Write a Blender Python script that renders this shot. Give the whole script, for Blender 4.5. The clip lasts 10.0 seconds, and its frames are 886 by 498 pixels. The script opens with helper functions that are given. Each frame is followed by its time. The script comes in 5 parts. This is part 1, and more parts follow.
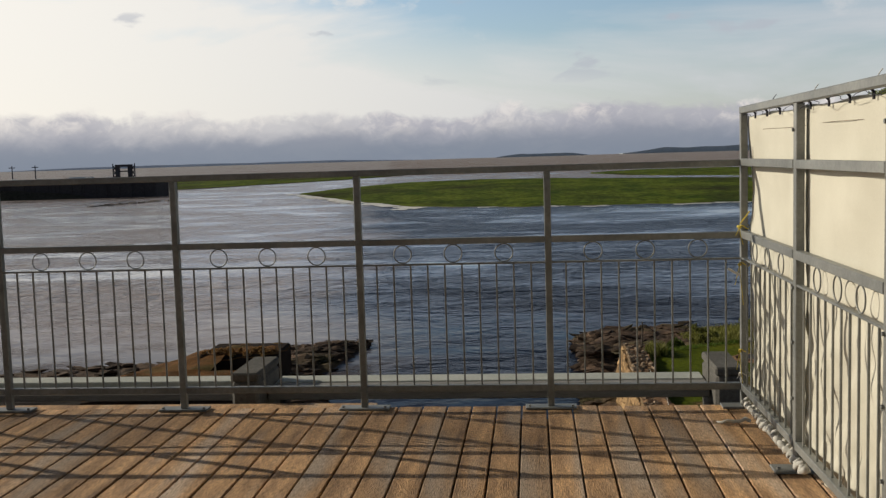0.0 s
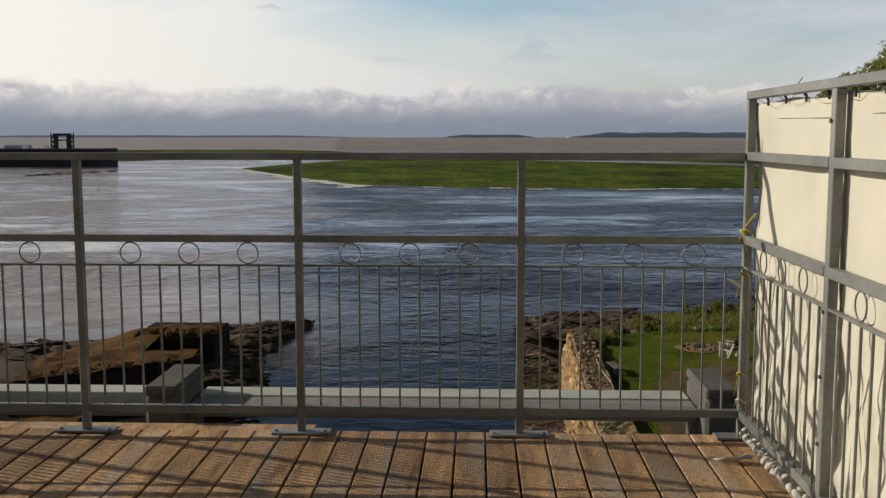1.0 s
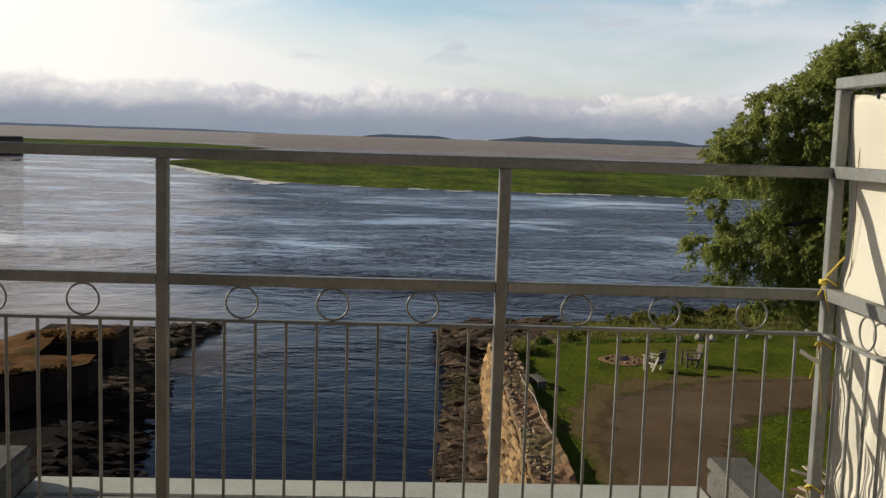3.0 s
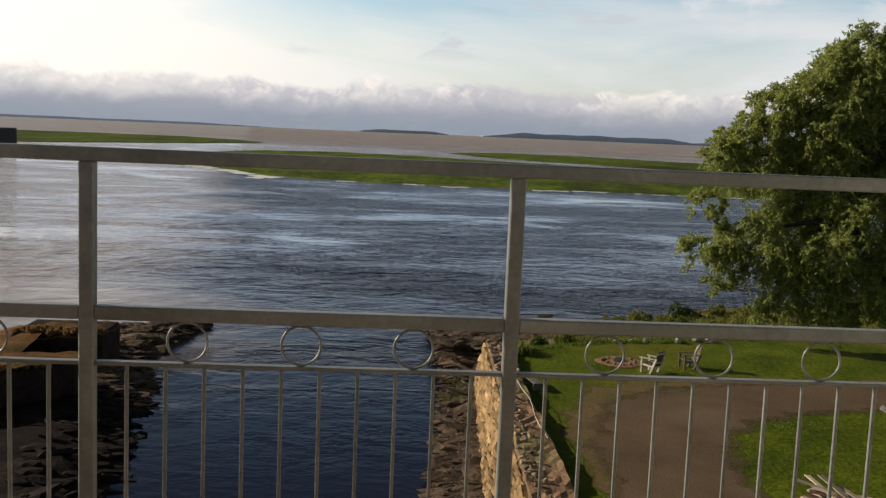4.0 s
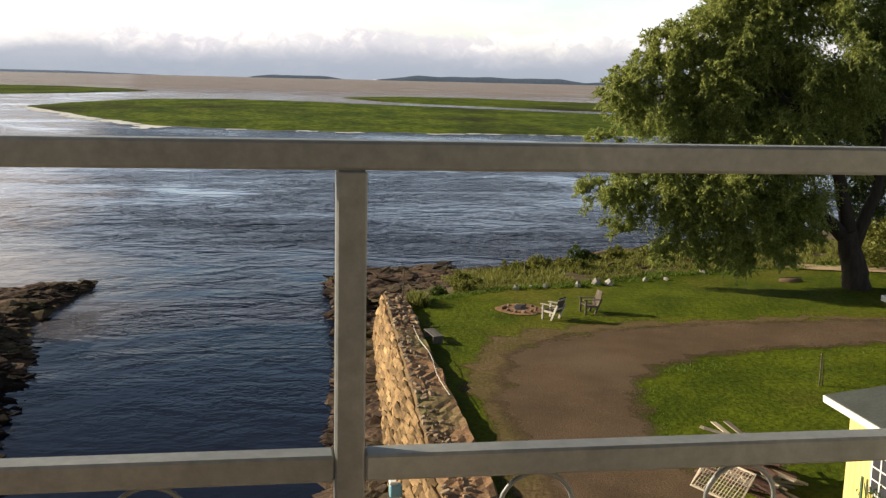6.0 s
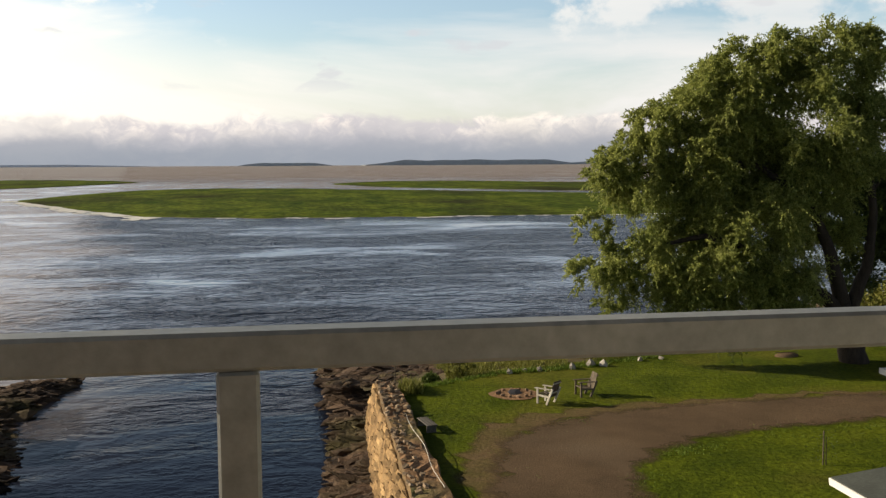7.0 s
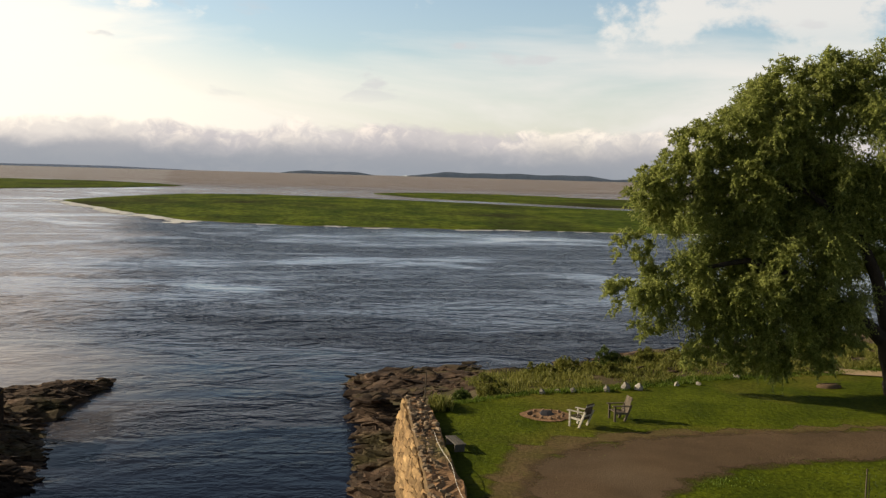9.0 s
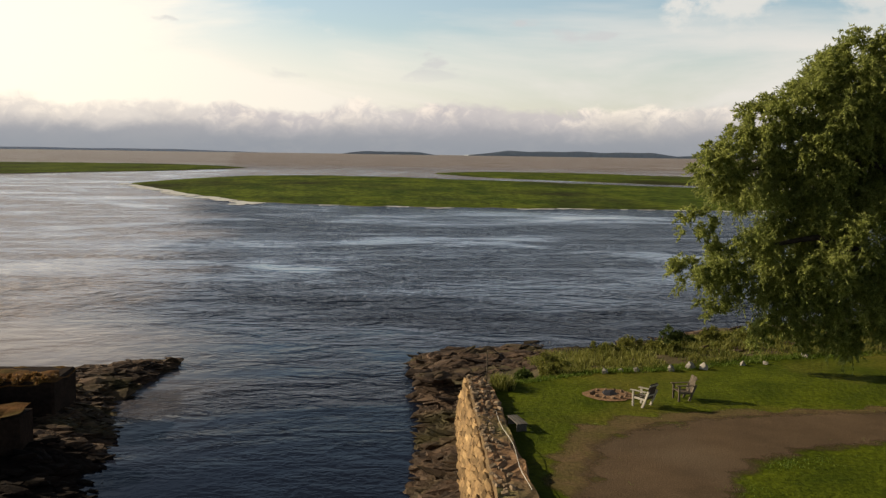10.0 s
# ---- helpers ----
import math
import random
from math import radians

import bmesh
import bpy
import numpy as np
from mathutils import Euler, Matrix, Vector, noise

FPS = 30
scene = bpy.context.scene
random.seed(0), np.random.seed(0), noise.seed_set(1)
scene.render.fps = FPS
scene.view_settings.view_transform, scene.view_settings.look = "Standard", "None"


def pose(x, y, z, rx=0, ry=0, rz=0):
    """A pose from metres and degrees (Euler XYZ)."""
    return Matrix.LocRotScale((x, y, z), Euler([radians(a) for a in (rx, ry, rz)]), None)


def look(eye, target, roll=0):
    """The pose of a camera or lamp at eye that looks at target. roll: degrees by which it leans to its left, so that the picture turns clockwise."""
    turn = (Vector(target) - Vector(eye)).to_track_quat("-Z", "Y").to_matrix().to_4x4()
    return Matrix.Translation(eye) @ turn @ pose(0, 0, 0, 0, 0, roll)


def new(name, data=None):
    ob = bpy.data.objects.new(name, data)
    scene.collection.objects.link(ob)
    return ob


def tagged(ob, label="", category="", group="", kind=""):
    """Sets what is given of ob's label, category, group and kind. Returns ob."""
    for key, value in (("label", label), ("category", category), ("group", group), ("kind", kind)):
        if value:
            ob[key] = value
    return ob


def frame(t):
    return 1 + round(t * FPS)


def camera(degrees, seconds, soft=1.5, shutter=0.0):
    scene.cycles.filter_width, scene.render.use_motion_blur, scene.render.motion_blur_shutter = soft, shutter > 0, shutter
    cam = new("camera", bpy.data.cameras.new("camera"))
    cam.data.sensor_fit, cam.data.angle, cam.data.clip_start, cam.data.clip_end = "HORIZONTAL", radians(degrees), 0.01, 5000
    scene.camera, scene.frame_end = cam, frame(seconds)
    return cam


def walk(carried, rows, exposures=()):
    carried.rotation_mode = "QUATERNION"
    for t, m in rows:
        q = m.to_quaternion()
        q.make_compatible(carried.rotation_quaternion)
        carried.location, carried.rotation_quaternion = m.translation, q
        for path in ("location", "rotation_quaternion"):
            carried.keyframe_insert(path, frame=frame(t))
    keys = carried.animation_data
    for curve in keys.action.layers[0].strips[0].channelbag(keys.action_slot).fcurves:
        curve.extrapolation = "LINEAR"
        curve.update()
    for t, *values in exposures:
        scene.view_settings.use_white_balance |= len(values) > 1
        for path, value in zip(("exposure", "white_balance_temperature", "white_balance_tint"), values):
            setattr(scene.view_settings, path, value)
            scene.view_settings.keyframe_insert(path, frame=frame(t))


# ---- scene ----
cam = camera(48.0, 10.0, soft=1.35)
PATH = [
    (0, (-1.235, -5.989, 1.542), (-1.4170, -4.0060, 1.3580), -1.70),
    (0.5, (-1.323, -5.591, 1.592), (-1.4170, -3.6010, 1.4070), -2.40),
    (1, (-1.369, -5.094, 1.565), (-1.4400, -3.1080, 1.3380), -0.00),
    (1.5, (-1.469, -4.668, 1.563), (-1.4280, -2.6820, 1.3310), -1.80),
    (2, (-1.485, -4.272, 1.548), (-1.3810, -2.2820, 1.3830), -1.70),
    (2.5, (-1.488, -3.836, 1.550), (-1.3680, -1.8520, 1.3230), -0.50),
    (2.7, (-1.529, -3.632, 1.535), (-1.4017, -1.6469, 1.3246), 1.02),
    (3.8, (-1.471, -2.844, 1.560), (-1.3986, -0.8663, 1.2733), 2.39),
    (4, (-1.494, -2.692, 1.553), (-1.3860, -0.7087, 1.3209), 2.42),
    (4.5, (-1.443, -2.252, 1.557), (-1.0910, -0.2949, 1.3409), 1.08),
    (5, (-1.318, -1.947, 1.549), (-1.0626, 0.0055, 1.1975), -0.12),
    (5.5, (-1.282, -1.607, 1.543), (-0.8968, 0.3286, 1.2191), 2.40),
    (6, (-1.235, -1.299, 1.557), (-0.9227, 0.6474, 1.2212), 1.36),
    (6.2, (-1.194, -1.266, 1.572), (-0.9194, 0.7020, 1.3430), -0.54),
    (7.3, (-1.080, -0.804, 1.647), (-0.6730, 1.1470, 1.4790), 0.50),
    (7.5, (-1.050, -0.707, 1.651), (-0.5750, 1.2280, 1.4810), 0.80),
    (8, (-1.000, -0.570, 1.668), (-0.7117, 1.4054, 1.5469), 1.39),
    (8.5, (-0.950, -0.450, 1.668), (-0.7432, 1.5353, 1.5421), 0.68),
    (9, (-0.920, -0.390, 1.660), (-0.6662, 1.5883, 1.5117), 1.58),
    (9.5, (-0.880, -0.340, 1.655), (-0.7862, 1.6474, 1.4515), 2.15),
    (10, (-0.860, -0.300, 1.655), (-0.7297, 1.6865, 1.4628), 0.83),
]
walk(cam, [(t, look(eye, target, roll)) for t, eye, target, roll in PATH],
     exposures=[(0.0, -0.36, 6150, 10), (1.0, -0.33, 6150, 10), (2.0, -0.10, 6150, 10), (2.5, -0.10, 6150, 10), (4.0, 0.00, 6357, 10), (4.5, 0.05, 6500, 10), (5.0, 0.20, 6500, 10), (5.5, 0.84, 6500, 10), (6.0, 0.55, 6500, 10), (7.3, 0.20, 6760, 10), (7.6, 0.20, 6806, 10), (8.0, 0.40, 6830, 10), (8.5, 0.06, 6860, 10), (9.0, 0.10, 6890, 10), (9.5, 0.04, 6920, 10), (10.0, 0.00, 6950, 10)])

# ---- light ----
SUN = Vector((-0.865, 0.333, 0.374)).normalized()   # towards the sun
WATER_Z, LAWN_Z = -8.5, -6.7


def nodes_of(tree):
    tree.nodes.clear()

    def make(kind, **values):
        node = tree.nodes.new(kind)
        for key, value in values.items():
            if key in node.inputs:
                node.inputs[key].default_value = value
        return node
    return make, tree.links.new


world = bpy.data.worlds.new("evening_sky")
world.use_nodes = True
scene.world = world
N, link = nodes_of(world.node_tree)
sky = N("ShaderNodeTexSky")
sky.sky_type, sky.sun_disc = "NISHITA", False
sky.sun_elevation = math.asin(SUN.z)
sky.sun_rotation = math.atan2(SUN.x, SUN.y)
sky.air_density, sky.dust_density, sky.ozone_density = 1.0, 1.2, 1.5
coord = N("ShaderNodeTexCoord")
sep = N("ShaderNodeSeparateXYZ")
link(coord.outputs["Generated"], sep.inputs[0])


def calc(op, a, b=None, clamp=False):
    node = N("ShaderNodeMath")
    node.operation, node.use_clamp = op, clamp
    for i, v in enumerate((a, b)):
        if v is None:
            continue
        if isinstance(v, (int, float)):
            node.inputs[i].default_value = v
        else:
            link(v, node.inputs[i])
    return node.outputs[0]


def span(v, a, b, lo=0.0, hi=1.0, smooth=True):
    node = N("ShaderNodeMapRange", **{"From Min": a, "From Max": b, "To Min": lo, "To Max": hi})
    node.interpolation_type = "SMOOTHSTEP" if smooth else "LINEAR"
    link(v, node.inputs["Value"])
    return node.outputs[0]


def cloud_noise(sx, sz, detail, rough, off, distortion=0.0):
    m = N("ShaderNodeMapping")
    m.inputs["Scale"].default_value = (sx, sx, sz)
    m.inputs["Location"].default_value = off
    link(coord.outputs["Generated"], m.inputs[0])
    n = N("ShaderNodeTexNoise", Scale=1.0, Detail=detail, Roughness=rough, Distortion=distortion)
    link(m.outputs[0], n.inputs["Vector"])
    return n.outputs["Fac"]


def blend(fac, a, b):
    m = N("ShaderNodeMix")
    m.data_type = "RGBA"
    link(fac, m.inputs[0])
    for s, v in ((6, a), (7, b)):
        if isinstance(v, tuple):
            m.inputs[s].default_value = (*v, 1)
        else:
            link(v, m.inputs[s])
    return m.outputs[2]


dot = N("ShaderNodeVectorMath")
dot.operation = "DOT_PRODUCT"
dot.inputs[1].default_value = SUN
link(coord.outputs["Generated"], dot.inputs[0])
toward = dot.outputs["Value"]
gain = N("ShaderNodeVectorMath")
gain.operation = "SCALE"
z = sep.outputs["Z"]
link(sky.outputs[0], gain.inputs[0])
link(span(z, 0.16, 0.46, 0.15, 0.022), gain.inputs["Scale"])   # the evening sky darkens towards the zenith
# thin high cloud, thicker low down and towards the sun
veil_n = cloud_noise(2.2, 9.0, 6, 0.55, (1.3, 0.2, 0.4), 0.4)
veil = calc("ADD", span(veil_n, 0.36, 0.66), span(toward, 0.15, 0.85, -0.35, 0.75))
veil = calc("ADD", veil, span(z, 0.05, 0.23, 0.75, -1.2), True)
veil_c = blend(span(toward, 0.1, 0.95), (0.80, 0.79, 0.78), (1.34, 1.22, 1.04))
col = blend(calc("MULTIPLY", veil, 0.92), gain.outputs[0], veil_c)
# scattered fair-weather clouds higher up
puff = cloud_noise(8.0, 13.0, 8, 0.58, (1.5, 0.7, 2.3), 0.15)
puff = calc("ADD", puff, span(sep.outputs["X"], 0.1, 0.42, -0.10, 0.065))
puff = calc("MULTIPLY", span(puff, 0.50, 0.60), calc("MULTIPLY", span(z, 0.08, 0.16), span(z, 0.28, 0.42, 1.0, 0.0)), True)
col = blend(calc("MULTIPLY", puff, 0.75), col, blend(span(toward, -0.2, 0.8), (0.82, 0.80, 0.78), (1.1, 1.03, 0.93)))
# small grey cloudlets low in the haze
flake = cloud_noise(9.0, 26.0, 5, 0.5, (4.0, 2.2, 0.6), 0.2)
flake = calc("MULTIPLY", span(flake, 0.635, 0.70), calc("MULTIPLY", span(z, 0.06, 0.09), span(z, 0.13, 0.18, 1.0, 0.0)), True)
col = blend(calc("MULTIPLY", flake, 0.6), col, (0.60, 0.61, 0.65))
# bright heads of a cumulus bank along the horizon
wob = cloud_noise(17.0, 30.0, 8, 0.62, (0.0, 3.0, 0.0), 0.3)
wob2 = cloud_noise(6.0, 2.0, 3, 0.5, (5.0, 1.0, 0.0))
edge = calc("ADD", calc("MULTIPLY", wob, 0.046), calc("MULTIPLY", wob2, 0.030))
lift = calc("SUBTRACT", z, edge)
head = span(lift, 0.002, 0.012, 1.0, 0.0)
billow = cloud_noise(60.0, 75.0, 6, 0.6, (2.0, 3.0, 1.0), 0.6)
head_c = blend(span(calc("ADD", calc("MULTIPLY", wob, 0.6), calc("MULTIPLY", billow, 0.4)), 0.45, 0.62), (0.58, 0.555, 0.585), (1.05, 0.95, 0.86))
present = span(cloud_noise(4.0, 2.0, 2, 0.5, (7.0, 4.0, 0.0)), 0.38, 0.60, 0.50, 0.95)
col = blend(calc("MULTIPLY", head, present), col, head_c)
# grey-blue rain band beneath
low = span(calc("SUBTRACT", z, calc("MULTIPLY", edge, 0.95)), -0.022, 0.008, 1.0, 0.0)
band_c = blend(span(z, 0.0, 0.05), (0.28, 0.315, 0.375), (0.46, 0.45, 0.49))
col = blend(calc("MULTIPLY", low, 0.95), col, band_c)
bg = N("ShaderNodeBackground", Strength=1.0)
link(col, bg.inputs[0])
out = N("ShaderNodeOutputWorld")
link(bg.outputs[0], out.inputs[0])

sun = new("sun", bpy.data.lights.new("sun", "SUN"))
sun.data.energy, sun.data.angle, sun.data.color = 5.0, radians(0.3), (1.0, 0.87, 0.66)
sun.matrix_world = look(SUN * 50, (0, 0, 0))


# ---- materials ----
def material(name, paint):
    m = bpy.data.materials.new(name)
    m.use_nodes = True
    make, ln = nodes_of(m.node_tree)
    bsdf = make("ShaderNodeBsdfPrincipled")
    o = make("ShaderNodeOutputMaterial")
    ln(bsdf.outputs[0], o.inputs[0])
    paint(make, ln, bsdf)
    return m


def surface(name, a, b, scale=3.0, fine=40.0, rough=0.7, metal=0.0, bump=0.3, stretch=(1, 1, 1), space="Object",
            rand=0.0, island=0.0, dark=0.35, third=None, bump_dist=0.01, spec=0.3, ragged=0.0):
    """Two tones mixed by a coarse and a fine noise, with relief; rand varies the tone from piece to piece."""
    def paint(make, ln, bsdf):
        tc = make("ShaderNodeTexCoord")
        src = tc.outputs["Object"]
        if space == "World":
            geo = make("ShaderNodeNewGeometry")
            src = geo.outputs["Position"]
        mp = make("ShaderNodeMapping")
        mp.inputs["Scale"].default_value = stretch
        ln(src, mp.inputs[0])
        info = make("ShaderNodeObjectInfo")
        if rand:
            add = make("ShaderNodeVectorMath")
            cx = make("ShaderNodeCombineXYZ")
            mul = make("ShaderNodeMath")
            mul.operation = "MULTIPLY"
            mul.inputs[1].default_value = 37.0
            ln(info.outputs["Random"], mul.inputs[0])
            ln(mul.outputs[0], cx.inputs[0]), ln(mul.outputs[0], cx.inputs[1])
            ln(mp.outputs[0], add.inputs[0]), ln(cx.outputs[0], add.inputs[1])
            vec = add.outputs[0]
        else:
            vec = mp.outputs[0]
        n1 = make("ShaderNodeTexNoise", Scale=scale, Detail=5.0, Roughness=0.6)
        n2 = make("ShaderNodeTexNoise", Scale=fine, Detail=4.0, Roughness=0.65)
        ln(vec, n1.inputs["Vector"]), ln(vec, n2.inputs["Vector"])
        r1 = make("ShaderNodeMapRange", **{"From Min": 0.32, "From Max": 0.68})
        ln(n1.outputs["Fac"], r1.inputs["Value"])
        mix = make("ShaderNodeMix")
        mix.data_type = "RGBA"
        mix.inputs[6].default_value, mix.inputs[7].default_value = (*a, 1), (*b, 1)
        ln(r1.outputs[0], mix.inputs[0])
        c = mix.outputs[2]
        if third:
            n3 = make("ShaderNodeTexNoise", Scale=scale * 0.31, Detail=3.0)
            ln(vec, n3.inputs["Vector"])
            r3 = make("ShaderNodeMapRange", **{"From Min": 0.5, "From Max": 0.68})
            ln(n3.outputs["Fac"], r3.inputs["Value"])
            m3 = make("ShaderNodeMix")
            m3.data_type = "RGBA"
            m3.inputs[7].default_value = (*third, 1)
            ln(c, m3.inputs[6]), ln(r3.outputs[0], m3.inputs[0])
            c = m3.outputs[2]
        r2 = make("ShaderNodeMapRange", **{"From Min": 0.25, "From Max": 0.75, "To Min": 1 - dark, "To Max": 1 + dark})
        ln(n2.outputs["Fac"], r2.inputs["Value"])
        f = r2.outputs[0]
        for amount, sock in ((rand, info.outputs["Random"]),
                             (island, make("ShaderNodeNewGeometry").outputs["Random Per Island"])):
            if amount:
                rr = make("ShaderNodeMapRange", **{"To Min": 1 - amount, "To Max": 1 + amount})
                ln(sock, rr.inputs["Value"])
                mm = make("ShaderNodeMath")
                mm.operation = "MULTIPLY"
                ln(f, mm.inputs[0]), ln(rr.outputs[0], mm.inputs[1])
                f = mm.outputs[0]
        sc = make("ShaderNodeVectorMath")
        sc.operation = "SCALE"
        ln(c, sc.inputs[0]), ln(f, sc.inputs["Scale"])
        ln(sc.outputs[0], bsdf.inputs["Base Color"])
        bsdf.inputs["Metallic"].default_value = metal
        bsdf.inputs["Specular IOR Level"].default_value = spec
        rg = make("ShaderNodeMapRange", **{"To Min": max(0.05, rough - 0.12), "To Max": min(1, rough + 0.12)})
        ln(n1.outputs["Fac"], rg.inputs["Value"])
        ln(rg.outputs[0], bsdf.inputs["Roughness"])
        if ragged:
            # the strip breaks up into patches towards its edges
            at = make("ShaderNodeAttribute")
            at.attribute_name = "inset"
            n4 = make("ShaderNodeTexNoise", Scale=ragged, Detail=6.0, Roughness=0.7)
            ln(vec, n4.inputs["Vector"])
            ad = make("ShaderNodeMath")
            ln(at.outputs["Fac"], ad.inputs[0]), ln(n4.outputs["Fac"], ad.inputs[1])
            al = make("ShaderNodeMapRange", **{"From Min": 0.58, "From Max": 0.98})
            ln(ad.outputs[0], al.inputs["Value"])
            ln(al.outputs[0], bsdf.inputs["Alpha"])
        if bump:
            bp = make("ShaderNodeBump", Strength=bump, Distance=bump_dist)
            ln(n2.outputs["Fac"], bp.inputs["Height"])
            ln(bp.outputs[0], bsdf.inputs["Normal"])
    return material(name, paint)


steel = surface("galvanised_steel", (0.15, 0.157, 0.154), (0.215, 0.223, 0.216), 7, 45, 0.45, 0.10, 0.05, rand=0.08, dark=0.2, spec=0.55, third=(0.26, 0.266, 0.255))
deck_wood = surface("weathered_decking", (0.60, 0.37, 0.185), (0.22, 0.135, 0.075), 2.0, 26, 0.7, 0, 0.8,
                    stretch=(7, 0.9, 7), rand=0.28, dark=0.7, third=(0.42, 0.33, 0.25), spec=0.2)
dark_wood = surface("old_timber", (0.20, 0.14, 0.09), (0.11, 0.08, 0.055), 3, 30, 0.85, 0, 0.4, stretch=(1, 4, 4), rand=0.2)
canvas_mat = surface("cream_canvas", (0.62, 0.60, 0.515), (0.54, 0.52, 0.44), 1.6, 160, 0.85, 0, 0.10, dark=0.06, bump_dist=0.002, spec=0.1)
white_cloth = surface("white_cloth", (0.60, 0.59, 0.55), (0.46, 0.45, 0.41), 8, 90, 0.85, 0, 0.2, dark=0.1)
concrete = surface("weathered_concrete", (0.15, 0.145, 0.135), (0.085, 0.082, 0.076), 2.5, 45, 0.9, 0, 0.4, dark=0.3, spec=0.1)
painted = surface("pale_painted_beam", (0.50, 0.51, 0.46), (0.38, 0.40, 0.36), 3, 40, 0.6, 0, 0.2, dark=0.15, spec=0.4)
plank_grey = surface("grey_planking", (0.27, 0.26, 0.245), (0.18, 0.175, 0.165), 3, 40, 0.7, 0, 0.3, stretch=(0.4, 4, 4), dark=0.25, spec=0.4)
stone = surface("ochre_rubble_stone", (0.25, 0.16, 0.075), (0.125, 0.082, 0.045), 2.2, 18, 0.9, 0, 0.8, rand=0.5, island=0.45, dark=0.5, bump_dist=0.03, spec=0.1, third=(0.30, 0.20, 0.10))
mortar = surface("sandy_mortar", (0.20, 0.135, 0.07), (0.12, 0.083, 0.05), 1.5, 20, 0.95, 0, 0.6, dark=0.4, bump_dist=0.03, spec=0.1)
cap_earth = surface("reddish_rubble_cap", (0.34, 0.205, 0.115), (0.21, 0.13, 0.078), 0.9, 9, 0.95, 0, 0.8, space="World", dark=0.45, third=(0.16, 0.16, 0.07), bump_dist=0.04, spec=0.06)
rock = surface("shore_rock", (0.125, 0.082, 0.055), (0.040, 0.028, 0.021), 1.1, 7, 0.85, 0, 0.9, space="World", stretch=(1, 1, 2), dark=0.5, island=0.45, third=(0.065, 0.055, 0.025), bump_dist=0.08, spec=0.15)
# near-black masonry: the shade on the wall's sunless faces is in the colour
shade_stone = surface("old_masonry_in_shade", (0.034, 0.023, 0.018), (0.018, 0.013, 0.011), 1.2, 8, 0.95, 0, 0.9, space="World", dark=0.4, island=0.2, bump_dist=0.05, spec=0.05)
# near-black rock colour that stands in for shade below the ruined wall
shade_rock = surface("rock_in_ruin_shade", (0.022, 0.016, 0.013), (0.012, 0.009, 0.008), 1.2, 8, 0.9, 0, 0.9, space="World", dark=0.4, island=0.3, bump_dist=0.05, spec=0.05)
moss = surface("dry_mossy_grass", (0.165, 0.078, 0.027), (0.07, 0.038, 0.016), 1.3, 14, 0.95, 0, 0.9, space="World", dark=0.5, third=(0.075, 0.062, 0.018), bump_dist=0.05, spec=0.05)
lawn_mat = surface("mown_lawn", (0.098, 0.122, 0.009), (0.046, 0.066, 0.006), 0.55, 6, 0.95, 0, 0.9, space="World", dark=0.5, third=(0.13, 0.122, 0.020), bump_dist=0.06, spec=0.03)
shore_mat = surface("shore_soil", (0.13, 0.10, 0.06), (0.085, 0.075, 0.04), 0.5, 6, 0.95, 0, 0.8, space="World", dark=0.45, bump_dist=0.06, spec=0.06)
gravel = surface("brown_gravel", (0.142, 0.098, 0.062), (0.092, 0.065, 0.042), 0.5, 22, 0.95, 0, 0.7, space="World", dark=0.5, third=(0.16, 0.118, 0.08), bump_dist=0.03, spec=0.03, ragged=1.4)
marsh_mat = surface("salt_marsh_grass", (0.115, 0.145, 0.012), (0.030, 0.056, 0.006), 0.10, 0.6, 0.95, 0, 0.8, space="World", stretch=(1, 0.4, 1), dark=0.8, third=(0.030, 0.034, 0.008), bump_dist=0.6, spec=0.03)
mud = surface("tidal_mud", (0.22, 0.19, 0.165), (0.13, 0.11, 0.095), 0.05, 0.8, 0.6, 0, 0.3, space="World", dark=0.3, spec=0.06)
bark = surface("willow_bark", (0.05, 0.038, 0.028), (0.026, 0.02, 0.016), 3, 22, 0.95, 0, 0.9, stretch=(2, 2, 0.5), dark=0.4, bump_dist=0.03)
# distance haze is mixed into the colours of both far materials
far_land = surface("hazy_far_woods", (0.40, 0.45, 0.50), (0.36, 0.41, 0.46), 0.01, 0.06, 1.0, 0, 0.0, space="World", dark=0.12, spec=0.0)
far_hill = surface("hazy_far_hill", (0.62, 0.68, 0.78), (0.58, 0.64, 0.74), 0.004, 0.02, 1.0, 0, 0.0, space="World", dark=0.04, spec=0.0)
wharf_mat = surface("tarred_wharf_timber", (0.022, 0.020, 0.024), (0.035, 0.032, 0.034), 0.2, 1.5, 0.9, 0, 0.5, space="World", dark=0.4)
rust = surface("dark_weathered_iron", (0.05, 0.05, 0.06), (0.035, 0.033, 0.04), 0.6, 4, 0.8, 0.2, 0.2, dark=0.2)
yellow_paint = surface("yellow_painted_boards", (0.80, 0.66, 0.24), (0.74, 0.60, 0.20), 1.5, 20, 0.65, 0, 0.1, dark=0.08)
white_paint = surface("white_paint", (0.80, 0.79, 0.75), (0.70, 0.69, 0.66), 3, 30, 0.6, 0, 0.1, dark=0.08)
shingle = surface("grey_green_roofing", (0.085, 0.095, 0.085), (0.06, 0.066, 0.06), 1.2, 18, 0.9, 0, 0.5, dark=0.25)
lumber = surface("grey_scrap_lumber", (0.52, 0.45, 0.34), (0.30, 0.24, 0.18), 3, 24, 0.85, 0, 0.3, stretch=(0.5, 5, 5), rand=0.45, dark=0.25)
lumber_red = surface("red_brown_scrap_board", (0.16, 0.085, 0.06), (0.11, 0.06, 0.045), 3, 24, 0.85, 0, 0.3, stretch=(0.5, 5, 5), rand=0.3)
